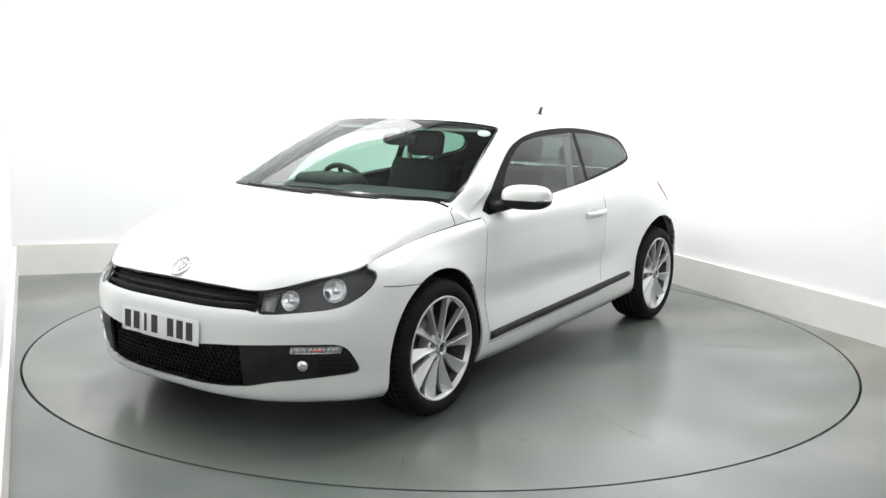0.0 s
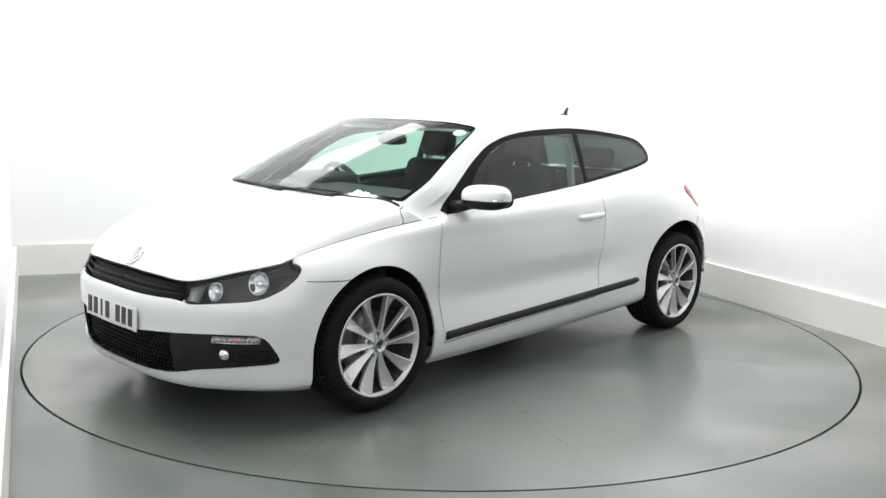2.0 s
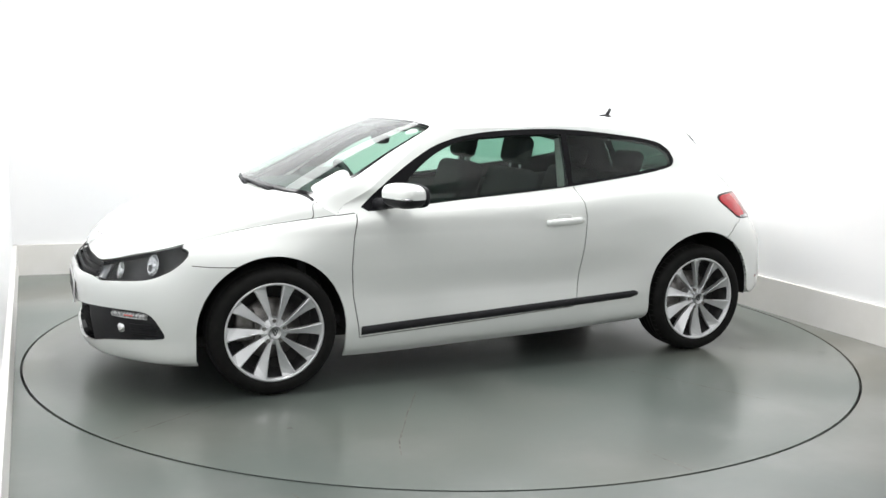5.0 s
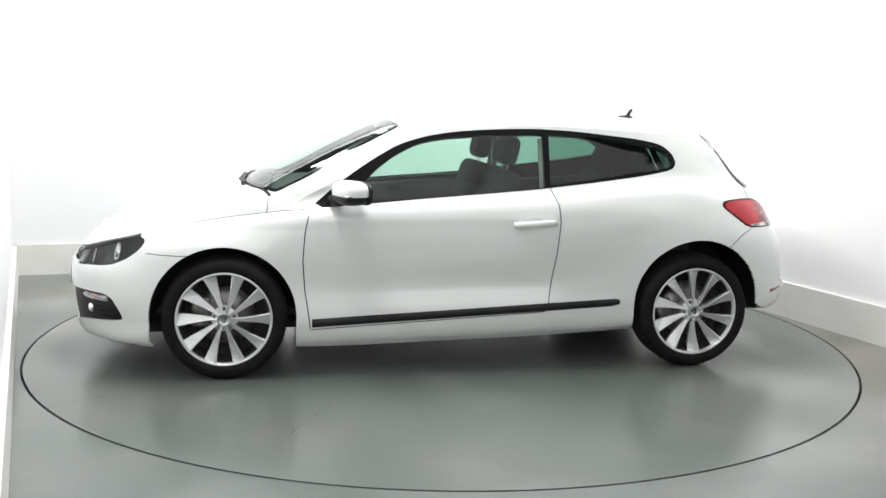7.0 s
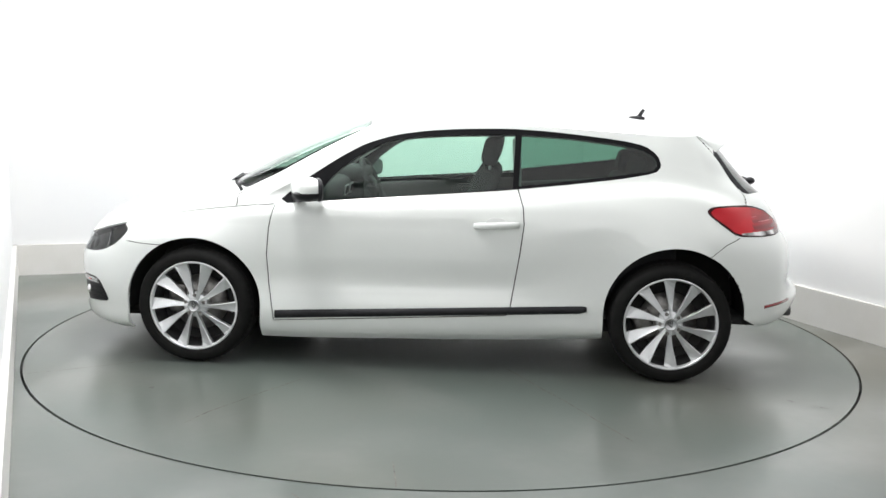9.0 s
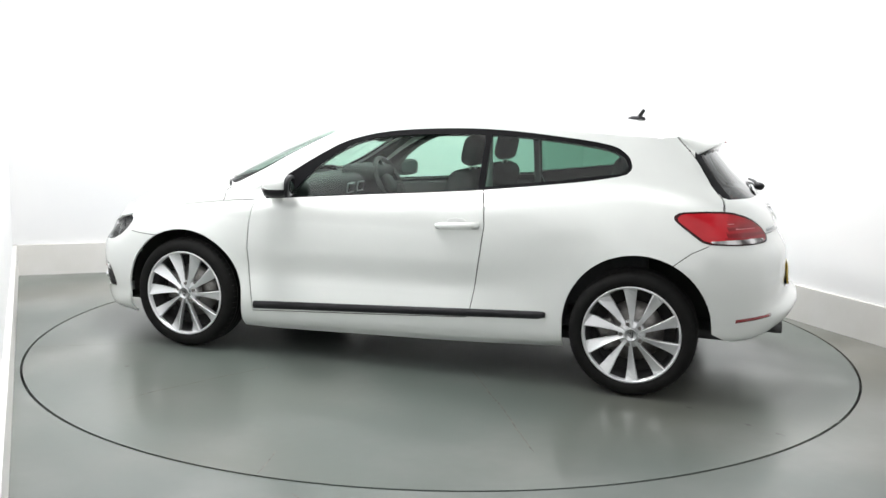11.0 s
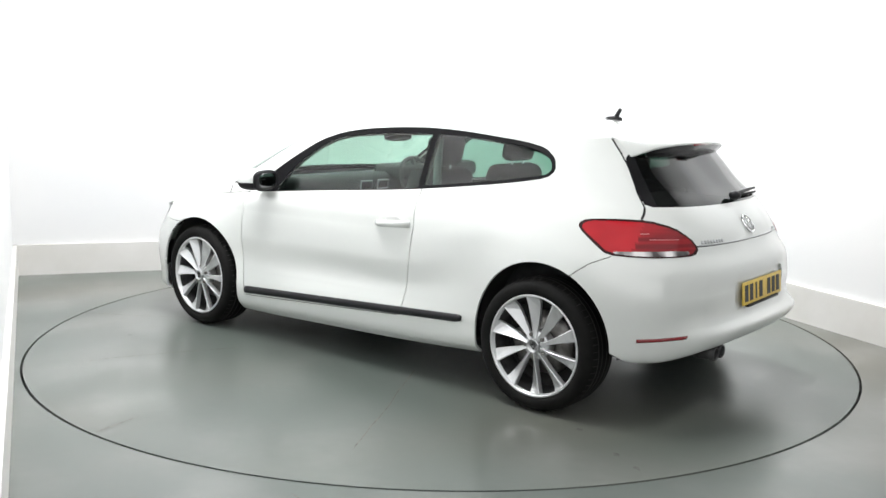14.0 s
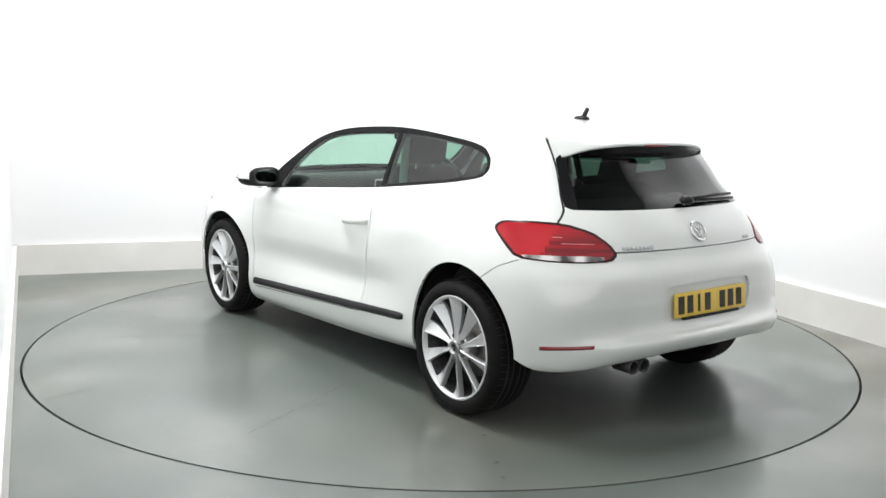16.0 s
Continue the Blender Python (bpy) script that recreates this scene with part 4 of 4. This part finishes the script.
spoiler = mesh_from("spoiler", V, F, PAINT, car, None, "white roof spoiler with a gloss black underside")
inner = slice(3, -3)
U = np.concatenate([np.stack([trail_x + .003, ys, trail_z - .010], 1)[inner], np.stack([(trail_x + lip_x) / 2 + .004, ys * .99, (trail_z + lip_z) / 2 - .004], 1)[inner], np.stack([lip_x, ys * .97, lip_z], 1)[inner], np.stack([lip_x + .05, ys * .97, lip_z + .01], 1)[inner]])
m2 = len(ys[inner])
mesh_from("spoiler_underside", U, [[j * m2 + i, j * m2 + i + 1, (j + 1) * m2 + i + 1, (j + 1) * m2 + i] for j in range(3) for i in range(m2 - 1)], GLOSS_BLACK, spoiler, None, "gloss black underside")
bm = bmesh.new()
block(bm, (.01, .16, .010), pose(-1.656, 0, 1.249), .003, 2)
part("brake_light", bm, DEEP_RED, spoiler, "slim red high brake light")

bm = bmesh.new()
p0, n0 = spot(0.0, .985, (14, 16), .03)
ball(bm, Matrix.Translation(p0) @ Matrix.Diagonal((.03, .035, .022, 1)), 16, 10)
wiper = part("rear_wiper", bm, BLACK, car, "black rear wiper")
bm = bmesh.new()
tube(bm, [spot(y, z, (13.4, 16), .028)[0] * 1 if y >= 0 else Vector([c * s for c, s in zip(spot(-y, z, (13.4, 16), .028)[0], (1, -1, 1))]) for y, z in ((0, .985), (-.12, .995), (-.25, 1.0), (-.40, .998))], [.012, .010, .008, .006])
part("wiper_arm", bm, BLACK, wiper)
bm = bmesh.new()
tube(bm, [Vector([c * s for c, s in zip(spot(-y, z, (13.4, 16), .012)[0], (1, -1, 1))]) for y, z in ((-.06, .995), (-.20, .992), (-.32, .99), (-.43, .988))], .006)
part("wiper_blade", bm, RUBBER, wiper)


def emblem(p, n, r, name):
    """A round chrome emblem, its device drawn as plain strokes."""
    bm = bmesh.new()
    f = aim(p, n)
    lathe(bm, [(r, 0), (r, .006), (r * .86, .008), (r * .84, .003), (r * .84, 0)], 40, f)
    ring = part(name, bm, CHROME, car, "round chrome emblem")
    bm = bmesh.new()
    for x0, z0, x1, z1 in ((-.55, .55, -.05, -.6), (.55, .55, .05, -.6), (-.3, .75, 0, .1), (.3, .75, 0, .1)):
        tube(bm, [f @ Vector((x0 * r, .003, z0 * r)), f @ Vector((x1 * r, .003, z1 * r))], r * .07, 6)
    part("emblem_strokes", bm, CHROME, ring)
    return ring


hp, hn = hood.frame_at(np.array([[.055, 0.0]]))
emblem(Vector((hp[0][0], 0, hp[0][2])) + Vector(hn[0]) * .002, Vector((hn[0][0], 0, hn[0][2])), .055, "front_emblem")
p, n = spot(0, .872, (15, 16), .002)
emblem(p, Vector((n.x, 0, n.z)), .052, "rear_emblem")
for k in range(8):
    y = .465 - k * .021
    p, n = spot(y, .822, (13.6, 16), .003)
    bm = bmesh.new()
    block(bm, (.015, .004, .016), aim(p, n), .001, 1)
    part("model_lettering", bm, SILVER, gate, "illegible chrome lettering")
for k in range(3):
    p, n = spot(.40 - k * .022, .822, (13.6, 16), .003)
    bm = bmesh.new()
    block(bm, (.014, .004, .014), MIRROR_Y @ aim(p, n), .001, 1)
    part("engine_lettering", bm, SILVER, gate, "illegible chrome lettering")
patch("tailgate_trim", body.locate([(y, .806) for y in np.linspace(0, .49, 24)], "yz", (13, 16)), body.locate([(y, .812) for y in np.linspace(0, .49, 24)], "yz", (13, 16)), SILVER, gate, [0, .003, 0])


def number_plate(name, x, z, tilt, material, label, way):
    """A registration plate, its characters as plain bars."""
    f = pose(x, 0, z, 0, tilt, 0)
    bm = bmesh.new()
    block(bm, (.006, .52, .111), f, .004, 2)
    plate = part(name, bm, material, car, label)
    x0 = -.215
    for k in range(7):
        y = x0 + k * .062 + (.045 if k > 3 else 0)
        bm = bmesh.new()
        w = .04 if k != 2 else .016
        box(bm, (.003, w, .079), f @ pose(.0035 * way, y * way, 0))
        part("plate_bar", bm, INK, plate)
    return plate


front_plate = number_plate("front_number_plate", 2.170, .431, -2, PLATE_WHITE, "white front number plate with black bars", 1)
bm = bmesh.new()
block(bm, (.03, .40, .07), pose(2.150, 0, .425))
part("plate_bracket", bm, BLACK, front_plate)
panel("plate_recess", body, regions["plate_recess"], PAINT, car, "white number plate recess", offset=-.0125, flange=0)
rear_plate = number_plate("rear_number_plate", -2.022, .566, 5, PLATE_YELLOW, "yellow rear number plate with black bars", -1)
bm = bmesh.new()
block(bm, (.02, .40, .012), pose(-2.026, 0, .505), .003, 2)
part("plate_holder", bm, BLACK, rear_plate)

# mouldings, reflectors, handles
xs = np.linspace(.842, -.842, 80)
lo_z = np.interp(xs, [-.842, .842], [.338, .243])
hi_z = np.interp(xs, [-.842, .842], [.382, .292])
hi_z[-2:] -= np.linspace(0, .006, 2)
lo_z[-3:] += np.linspace(0, .010, 3)
patch("side_moulding", body.locate(list(zip(xs, lo_z)), "xz", (6, 11)), body.locate(list(zip(xs, hi_z)), "xz", (6, 11)), BLACK, car, [-.002, .010, .013, .013, .009, -.002], "black plastic side moulding")
xs = np.linspace(-1.772, -1.937, 16)
patch("rear_reflector", body.locate([(x, .391 + .018 * k / 15) for k, x in enumerate(xs)], "xz", (12, 14.2)), body.locate([(x, .413 + .016 * k / 15) for k, x in enumerate(xs)], "xz", (12, 14.2)), DEEP_RED, car, [-.001, .004, -.001], "slim red rear reflector")
for sgn, d in zip((1, -1), doors):
    m = MIRROR_Y if sgn < 0 else Matrix()
    pts = [body.frame_at(np.array(body.locate([(x, z)], "xz", (8, 10)))) for x, z in ((-.235, .787), (-.27, .788), (-.35, .791), (-.43, .795), (-.468, .797))]
    bm = bmesh.new()
    tube(bm, [m @ (Vector(p[0]) + Vector(n[0]) * o) for (p, n), o in zip(pts, (.0, .024, .032, .026, .0))], [.012, .015, .015, .015, .013], 12)
    for v in bm.verts:
        v.co.z += (v.co.z - .791) * .25
    handle = part("door_handle", bm, PAINT, d, "white body-coloured pull handle")
    # no hollow here: a flat grey disc draws the recess's shade
    p, n = pts[2]
    bm = bmesh.new()
    ball(bm, m @ aim(Vector(p[0]) + Vector((0, 0, .012)), Vector(n[0])) @ Matrix.Diagonal((.055, .002, .03, 1)), 20, 10, .8)
    part("handle_recess", bm, RECESS_SHADE, handle, "shaded finger recess")

# door mirrors
for sgn in (1, -1):
    m = MIRROR_Y if sgn < 0 else Matrix()
    f = m @ pose(.650, .957, .962, 0, 0, 18)
    bm = bmesh.new()
    ball(bm, f @ Matrix.Diagonal((.080, .128, .064, 1)), 32, 20, .72)
    geom = list(bm.verts) + list(bm.edges) + list(bm.faces)
    bmesh.ops.bisect_plane(bm, geom=geom, plane_co=f @ Vector((0, 0, -.012)), plane_no=(0, 0, -1), clear_outer=True)
    mirror = part("door_mirror", bm, PAINT, car, "white door mirror with a black base")
    bm = bmesh.new()
    ball(bm, f @ Matrix.Diagonal((.0785, .1265, .0625, 1)), 32, 20, .72)
    geom = list(bm.verts) + list(bm.edges) + list(bm.faces)
    bmesh.ops.bisect_plane(bm, geom=geom, plane_co=f @ Vector((0, 0, -.010)), plane_no=(0, 0, 1), clear_outer=True)
    part("mirror_base", bm, BLACK, mirror, "black plastic lower shell")
    bm = bmesh.new()
    tube(bm, [m @ Vector(v) for v in ((.735, .80, .905), (.715, .85, .915), (.68, .90, .93))], [.035, .030, .026], 12)
    part("mirror_arm", bm, BLACK, mirror)
    bm = bmesh.new()
    ball(bm, f @ pose(.050, .045, -.010) @ Matrix.Diagonal((.026, .078, .008, 1)), 20, 8, .7)
    part("mirror_indicator", bm, INDICATOR, mirror, "clear mirror indicator")
    bm = bmesh.new()
    ball(bm, f @ pose(-.064, 0, -.002) @ Matrix.Diagonal((.018, .122, .060, 1)), 28, 12, .65)
    part("mirror_bezel", bm, BLACK, mirror)
    bm = bmesh.new()
    ball(bm, f @ pose(-.077, 0, -.002) @ Matrix.Diagonal((.0065, .094, .043, 1)), 28, 12, .6)
    part("mirror_glass", bm, MIRROR, mirror, "mirror glass")

# aerial and wipers
bm = bmesh.new()
ball(bm, pose(-1.155, 0, 1.364) @ Matrix.Diagonal((.052, .022, .017, 1)), 20, 10, .9)
aerial = part("aerial_base", bm, BLACK, car, "short black roof aerial")
bm = bmesh.new()
tube(bm, [(-1.165, 0, 1.368), (-1.178, 0, 1.39), (-1.195, 0, 1.418)], [.013, .012, .010])
part("aerial_rod", bm, BLACK, aerial)
for (a0, b0), (a1, b1), s0 in (((.006, .55), (.016, -.12), 1), ((.006, .05), (.016, -.62), 1)):
    pts = []
    for k in np.linspace(0, 1, 9):
        a, b = a0 + (a1 - a0) * k, b0 + (b1 - b0) * k
        p, n = shield.frame_at(np.array([[a, abs(b)]]))
        p, n = p[0] + n[0] * .006, n[0]
        pts.append(Vector((p[0], math.copysign(p[1], b) if abs(b) > 1e-6 else 0, p[2])))
    bm = bmesh.new()
    tube(bm, pts, .007, 6)
    w = part("windscreen_wiper", bm, BLACK, car, "black windscreen wiper")
    bm = bmesh.new()
    tube(bm, [pts[0] + Vector((.02, 0, -.012)), pts[4] + Vector((.012, 0, .006))], .009, 6)
    part("wiper_arm", bm, BLACK, w)

# underside, wheel houses, exhaust
bm = bmesh.new()
block(bm, (3.0, 1.24, .06), pose(.30, 0, .21), .02, 2)
block(bm, (1.72, 1.62, .05), pose(-.005, 0, .215), .02, 2)
block(bm, (.30, 1.1, .05), pose(1.78, 0, .175), .02, 2)
part("underbody", bm, RUBBER, car, "dark underbody")
bm = bmesh.new()
block(bm, (.14, .46, .06), pose(-1.84, -.22, .392, 0, -20, 0), .025, 3)
part("rear_diffuser", bm, BLACK, car, "black rear diffuser")
for x, z in ((1.293, .312), (-1.302, .345)):
    for sgn in (1, -1):
        bm = bmesh.new()
        n = 40
        rings = []
        for y in (.45, .60, .75, .835):
            rings.append([bm.verts.new((x + .385 * math.cos(a), sgn * y, z + .385 * math.sin(a))) for a in np.linspace(-.12, math.pi + .12, n)])
        for p, q in zip(rings, rings[1:]):
            for i in range(n - 1):
                bm.faces.new((p[i], p[i + 1], q[i + 1], q[i])).smooth = True
        bm.faces.new(rings[0])
        part("wheel_arch_liner", bm, RUBBER, car, "black wheel arch liner")
for sgn in (1,):
    for y in (.41, .478):
        bm = bmesh.new()
        lathe(bm, [(.026, .0), (.029, .004), (.031, .0), (.031, -.10), (.025, -.10), (.025, -.01), (.026, 0)], 28, pose(-2.0, y, .318, 0, 0, 90))
        part("tailpipe", bm, SHADED_STEEL, car, "polished steel tailpipe")


# ---- wheels ----
def build_wheel():
    bm = bmesh.new()
    lathe(bm, [(.243, .0), (.2435, -.006), (.238, -.012), (.230, -.012), (.228, -.022)], 72)
    lathe(bm, [(.243, .0), (.239, .0035), (.233, .002), (.229, -.012)], 72)
    rim = part("wheel", bm, ALLOY, car, "eighteen-inch silver alloy wheel with ten blade spokes")
    # barrel split from the rim and coloured dark, as if shaded behind the spokes
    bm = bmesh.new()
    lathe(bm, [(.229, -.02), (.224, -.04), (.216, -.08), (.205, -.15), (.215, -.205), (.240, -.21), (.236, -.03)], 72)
    part("wheel_barrel", bm, SHADED_STEEL, rim, "shaded grey wheel barrel")
    bm = bmesh.new()
    bead = .2405
    prof = [(.240, -.004), (.250, .006), (.268, .011), (.288, .009), (.303, -.002), (.3125, -.020), (.3165, -.045), (.318, -.075), (.318, -.155), (.3165, -.185), (.310, -.210), (.295, -.228), (.270, -.234), (.245, -.222), (.232, -.19)]
    lathe(bm, [(r if r < bead else bead + (r - bead) * .958, h) for r, h in prof], 96)
    tyre = part("tyre", bm, TYRE, rim, "black low-profile tyre")
    for h in (-.062, -.095, -.135, -.168):
        bm = bmesh.new()
        lathe(bm, [(.3146, h - .004), (.3154, h - .004), (.3154, h + .004), (.3146, h + .004)], 96)
        part("tread_groove", bm, RUBBER, rim)
    bm = bmesh.new()
    for i in range(60):
        a = 2 * math.pi * i / 60
        box(bm, (.003, .030, .002), pose(.3150 * math.cos(a), -.035, .3150 * math.sin(a)) @ Matrix.Rotation(-a, 4, "Y") @ pose(0, 0, 0, 0, 0, 20))
    tagged(part("tread_block", bm, RUBBER, rim), kind="stuff")
    bm = bmesh.new()
    lathe(bm, [(.001, -.105), (.060, -.105), (.072, -.11), (.150, -.11), (.152, -.125), (.150, -.135), (.07, -.135)], 60)
    part("brake_disc", bm, STEEL, rim, "steel brake disc")
    bm = bmesh.new()
    block(bm, (.10, .055, .16), pose(.125, -.125, .02), .015, 2)
    part("brake_caliper", bm, STEEL, rim)
    bm = bmesh.new()
    lathe(bm, [(.222, -.115), (.18, -.14), (.05, -.145), (.001, -.145)], 48)
    part("dust_shield", bm, RUBBER, rim)
    bm = bmesh.new()
    lathe(bm, [(.001, -.024), (.060, -.026), (.068, -.034), (.066, -.09), (.001, -.09)], 48)
    part("hub", bm, ALLOY, rim)
    bm = bmesh.new()
    lathe(bm, [(.034, -.02), (.034, -.002), (.031, .003), (.028, .002), (.027, -.003), (.001, -.003)], 40)
    cap = part("hub_cap", bm, SILVER, rim, "round silver hub cap")
    bm = bmesh.new()
    for x0, z0, x1, z1 in ((-.55, .55, -.05, -.6), (.55, .55, .05, -.6), (-.3, .75, 0, .1), (.3, .75, 0, .1)):
        tube(bm, [(x0 * .025, -.002, z0 * .025), (x1 * .025, -.002, z1 * .025)], .0022, 6)
    tagged(part("cap_strokes", bm, INK, rim))
    spoke = None
    for k in range(10):
        turn = Matrix.Rotation(-2 * math.pi * (k + .60) / 10, 4, "Y")
        if spoke is None:
            bm = bmesh.new()
            secs = []
            for r, c, w, top, tilt in ((.028, .000, .0075, -.010, .003), (.060, .000, .0085, -.011, .010), (.10, .002, .0125, -.010, .019), (.14, .005, .0180, -.008, .026), (.18, .009, .0240, -.006, .030), (.21, .012, .0290, -.004, .026), (.228, .014, .0330, -.003, .016), (.237, .015, .0370, -.003, .009)):
                secs.append([bm.verts.new(v) for v in ((c - w, top - tilt - .016, r), (c - w, top - tilt, r), (c + w * .30, top - tilt * .30, r), (c + w * .80, top + .001, r), (c + w, top - .002, r), (c + w * .9, top - .034, r))])
            for p, q in zip(secs, secs[1:]):
                for i in range(6):
                    bm.faces.new((p[i], p[(i + 1) % 6], q[(i + 1) % 6], q[i]))
            bm.faces.new(secs[0][::-1])
            bm.faces.new(secs[-1])
            bmesh.ops.recalc_face_normals(bm, faces=bm.faces)
            spoke = part("spoke", bm, ALLOY, rim)
            spoke.matrix_basis = turn
        else:
            s = spoke.copy()
            scene.collection.objects.link(s)
            s.matrix_basis = turn
    for k in range(5):
        a = 2 * math.pi * (k + .25) / 5
        bm = bmesh.new()
        bmesh.ops.create_cone(bm, cap_ends=True, segments=6, radius1=.010, radius2=.009, depth=.02, matrix=pose(.052 * math.cos(a), -.024, .054 * math.sin(a), 90))
        part("wheel_bolt", bm, STEEL, rim)
    for ob in [rim, *[c for c in rim.children if c is not spoke and not c.name.startswith('spoke')], spoke]:
        ob.data.transform(Matrix.Diagonal((1.018, 1, 1.018, 1)))
    return rim


wheel = build_wheel()
wheel.matrix_basis = pose(1.289, .907, .321)
wheels = [wheel] + [copy_thing(wheel, m) for m in (pose(-1.289, .907, .321, 0, 22, 0), pose(1.289, -.907, .321, 0, 15, 180), pose(-1.289, -.907, .321, 0, 60, 180))]

# ---- cabin ----
def lump(name, size, m, bevel, material, parent, label=""):
    bm = bmesh.new()
    block(bm, size, m, bevel, 4)
    return part(name, bm, material, parent, label)


for y in (.37, -.37):
    seat = lump("front_seat", (.52, .50, .16), pose(.10, y, .46, 0, -8, 0), .05, CLOTH, car, "dark grey cloth front seat")
    lump("backrest", (.15, .48, .62), pose(-.20, y, .76, 0, -17, 0), .06, CLOTH, seat)
    lump("headrest", (.10, .27, .17), pose(-.30, y, 1.165, 0, -12, 0), .045, CLOTH, seat)
    for d in (-.06, .06):
        bm = bmesh.new()
        tube(bm, [(-.285, y + d, 1.02), (-.295, y + d, 1.12)], .006)
        part("headrest_post", bm, SILVER, seat)
bench = lump("rear_seat", (.45, 1.16, .18), pose(-.75, 0, .47), .05, CLOTH, car, "dark grey cloth rear seat")
for y in (.32, -.32):
    lump("backrest", (.14, .54, .52), pose(-1.05, y, .76, 0, -20, 0), .05, CLOTH, bench)
    lump("headrest", (.09, .25, .14), pose(-1.13, y, 1.09, 0, -14, 0), .04, CLOTH, bench)
dash = lump("dashboard", (.46, 1.36, .30), pose(.84, 0, .80, 0, 4, 0), .07, LINING_DARK, car, "dark grey dashboard")
lump("instrument_hood", (.26, .36, .10), pose(.66, -.36, .96), .04, LINING_DARK, dash)
for y in (-.09, .07):
    bm = bmesh.new()
    block(bm, (.012, .11, .065), pose(.605, y, .885, 0, -8, 0), .008, 2)
    part("air_vent", bm, SILVER, dash, "silver-framed air vent")
    bm = bmesh.new()
    block(bm, (.014, .095, .05), pose(.603, y, .885, 0, -8, 0), .004, 2)
    part("vent_grille", bm, BLACK, dash)
bm = bmesh.new()
block(bm, (.30, .18, .45), pose(.45, 0, .52, 0, 20, 0), .05, 3)
part("centre_console", bm, LINING_DARK, dash)
bm = bmesh.new()
rr = .185
f = pose(.50, -.36, .885, 0, -64, 0)
pts = [f @ Vector((rr * math.cos(a), rr * math.sin(a), 0)) for a in np.linspace(0, 2 * math.pi, 41)]
tube(bm, pts, .016, 10)
stw = part("steering_wheel", bm, LINING_DARK, car, "black leather steering wheel")
bm = bmesh.new()
for a in (math.radians(0), math.radians(180), math.radians(-90)):
    tube(bm, [f @ Vector((.03 * math.cos(a), .03 * math.sin(a), -.015)), f @ Vector((rr * math.cos(a), rr * math.sin(a), 0))], .014, 8)
ball(bm, f @ pose(0, 0, -.01) @ Matrix.Diagonal((.075, .085, .03, 1)), 20, 10, .8)
part("steering_hub", bm, BLACK, stw)
bm = bmesh.new()
ball(bm, pose(.42, -.03, 1.215, 0, 10, 0) @ Matrix.Diagonal((.025, .125, .036, 1)), 24, 12, .6)
rvm = part("rear_view_mirror", bm, BLACK, car, "black interior mirror")
bm = bmesh.new()
tube(bm, [(.425, 0, 1.24), (.47, 0, 1.29)], .012)
part("mirror_stalk", bm, BLACK, rvm)
for y, x, w in ((.33, .33, .34), (-.36, .33, .34)):
    lump("sun_visor", (.13, w, .016), pose(x, y, 1.285, 0, 8, 0), .006, LINING, car, "grey sun visor")
p, n = shield.frame_at(np.array([[.875, .845]]))
bm = bmesh.new()
lathe(bm, [(.001, 0), (.036, 0), (.036, -.002)], 28, aim(Vector(p[0]) - Vector(n[0]) * .006, Vector(n[0])))
part("windscreen_disc", bm, PAPER, windscreen, "round paper licence disc")
lump("cabin_floor", (2.9, 1.45, .05), pose(-.35, 0, .30), .02, LINING_DARK, car)
lump("parcel_shelf", (.55, 1.16, .03), pose(-1.42, 0, .93), .01, LINING_DARK, car)
for sgn in (1, -1):
    lump("door_card", (1.30, .05, .58), pose(.20, sgn * .755, .60, -sgn * 4, 4, 0), .02, LINING_DARK, car, "dark grey door trim")
    lump("rear_side_trim", (.85, .05, .56), pose(-.90, sgn * .66, .66, 0, 4, 0), .02, LINING_DARK, car)
    bm = bmesh.new()
    tube(bm, [(-.46, sgn * .67, .55), (-.455, sgn * .635, .95), (-.44, sgn * .60, 1.24)], .022, 8)
    part("seat_belt", bm, LINING, car, "grey seat belt")
lump("bulkhead", (.05, 1.40, .50), pose(1.10, 0, .62), .02, LINING_DARK, car)
lump("boot_panel", (.05, 1.10, .40), pose(-1.66, 0, .70), .02, LINING_DARK, car)


# the coachwork's stance on its wheels: a little higher, the nose raised
STANCE = Matrix(((1.003, 0, -.0014, -.0043), (0, 1.0031, 0, 0), (.0022, 0, 1.0016, .0195), (0, 0, 0, 1)))
rolling = {ob.name for w in wheels for ob in (w, *w.children_recursive)}
for ob in car.children_recursive:
    if ob.name not in rolling:
        ob.data.transform(STANCE)


# ---- turning ----
def motions():
    walk(car, [(t, pose(0, 0, 0, 0, 0, a) @ pose(*AXIS, 0)) for t, a in TURN])
    walk(turntable, [(t, pose(0, 0, 0, 0, 0, a)) for t, a in TURN])


motions()
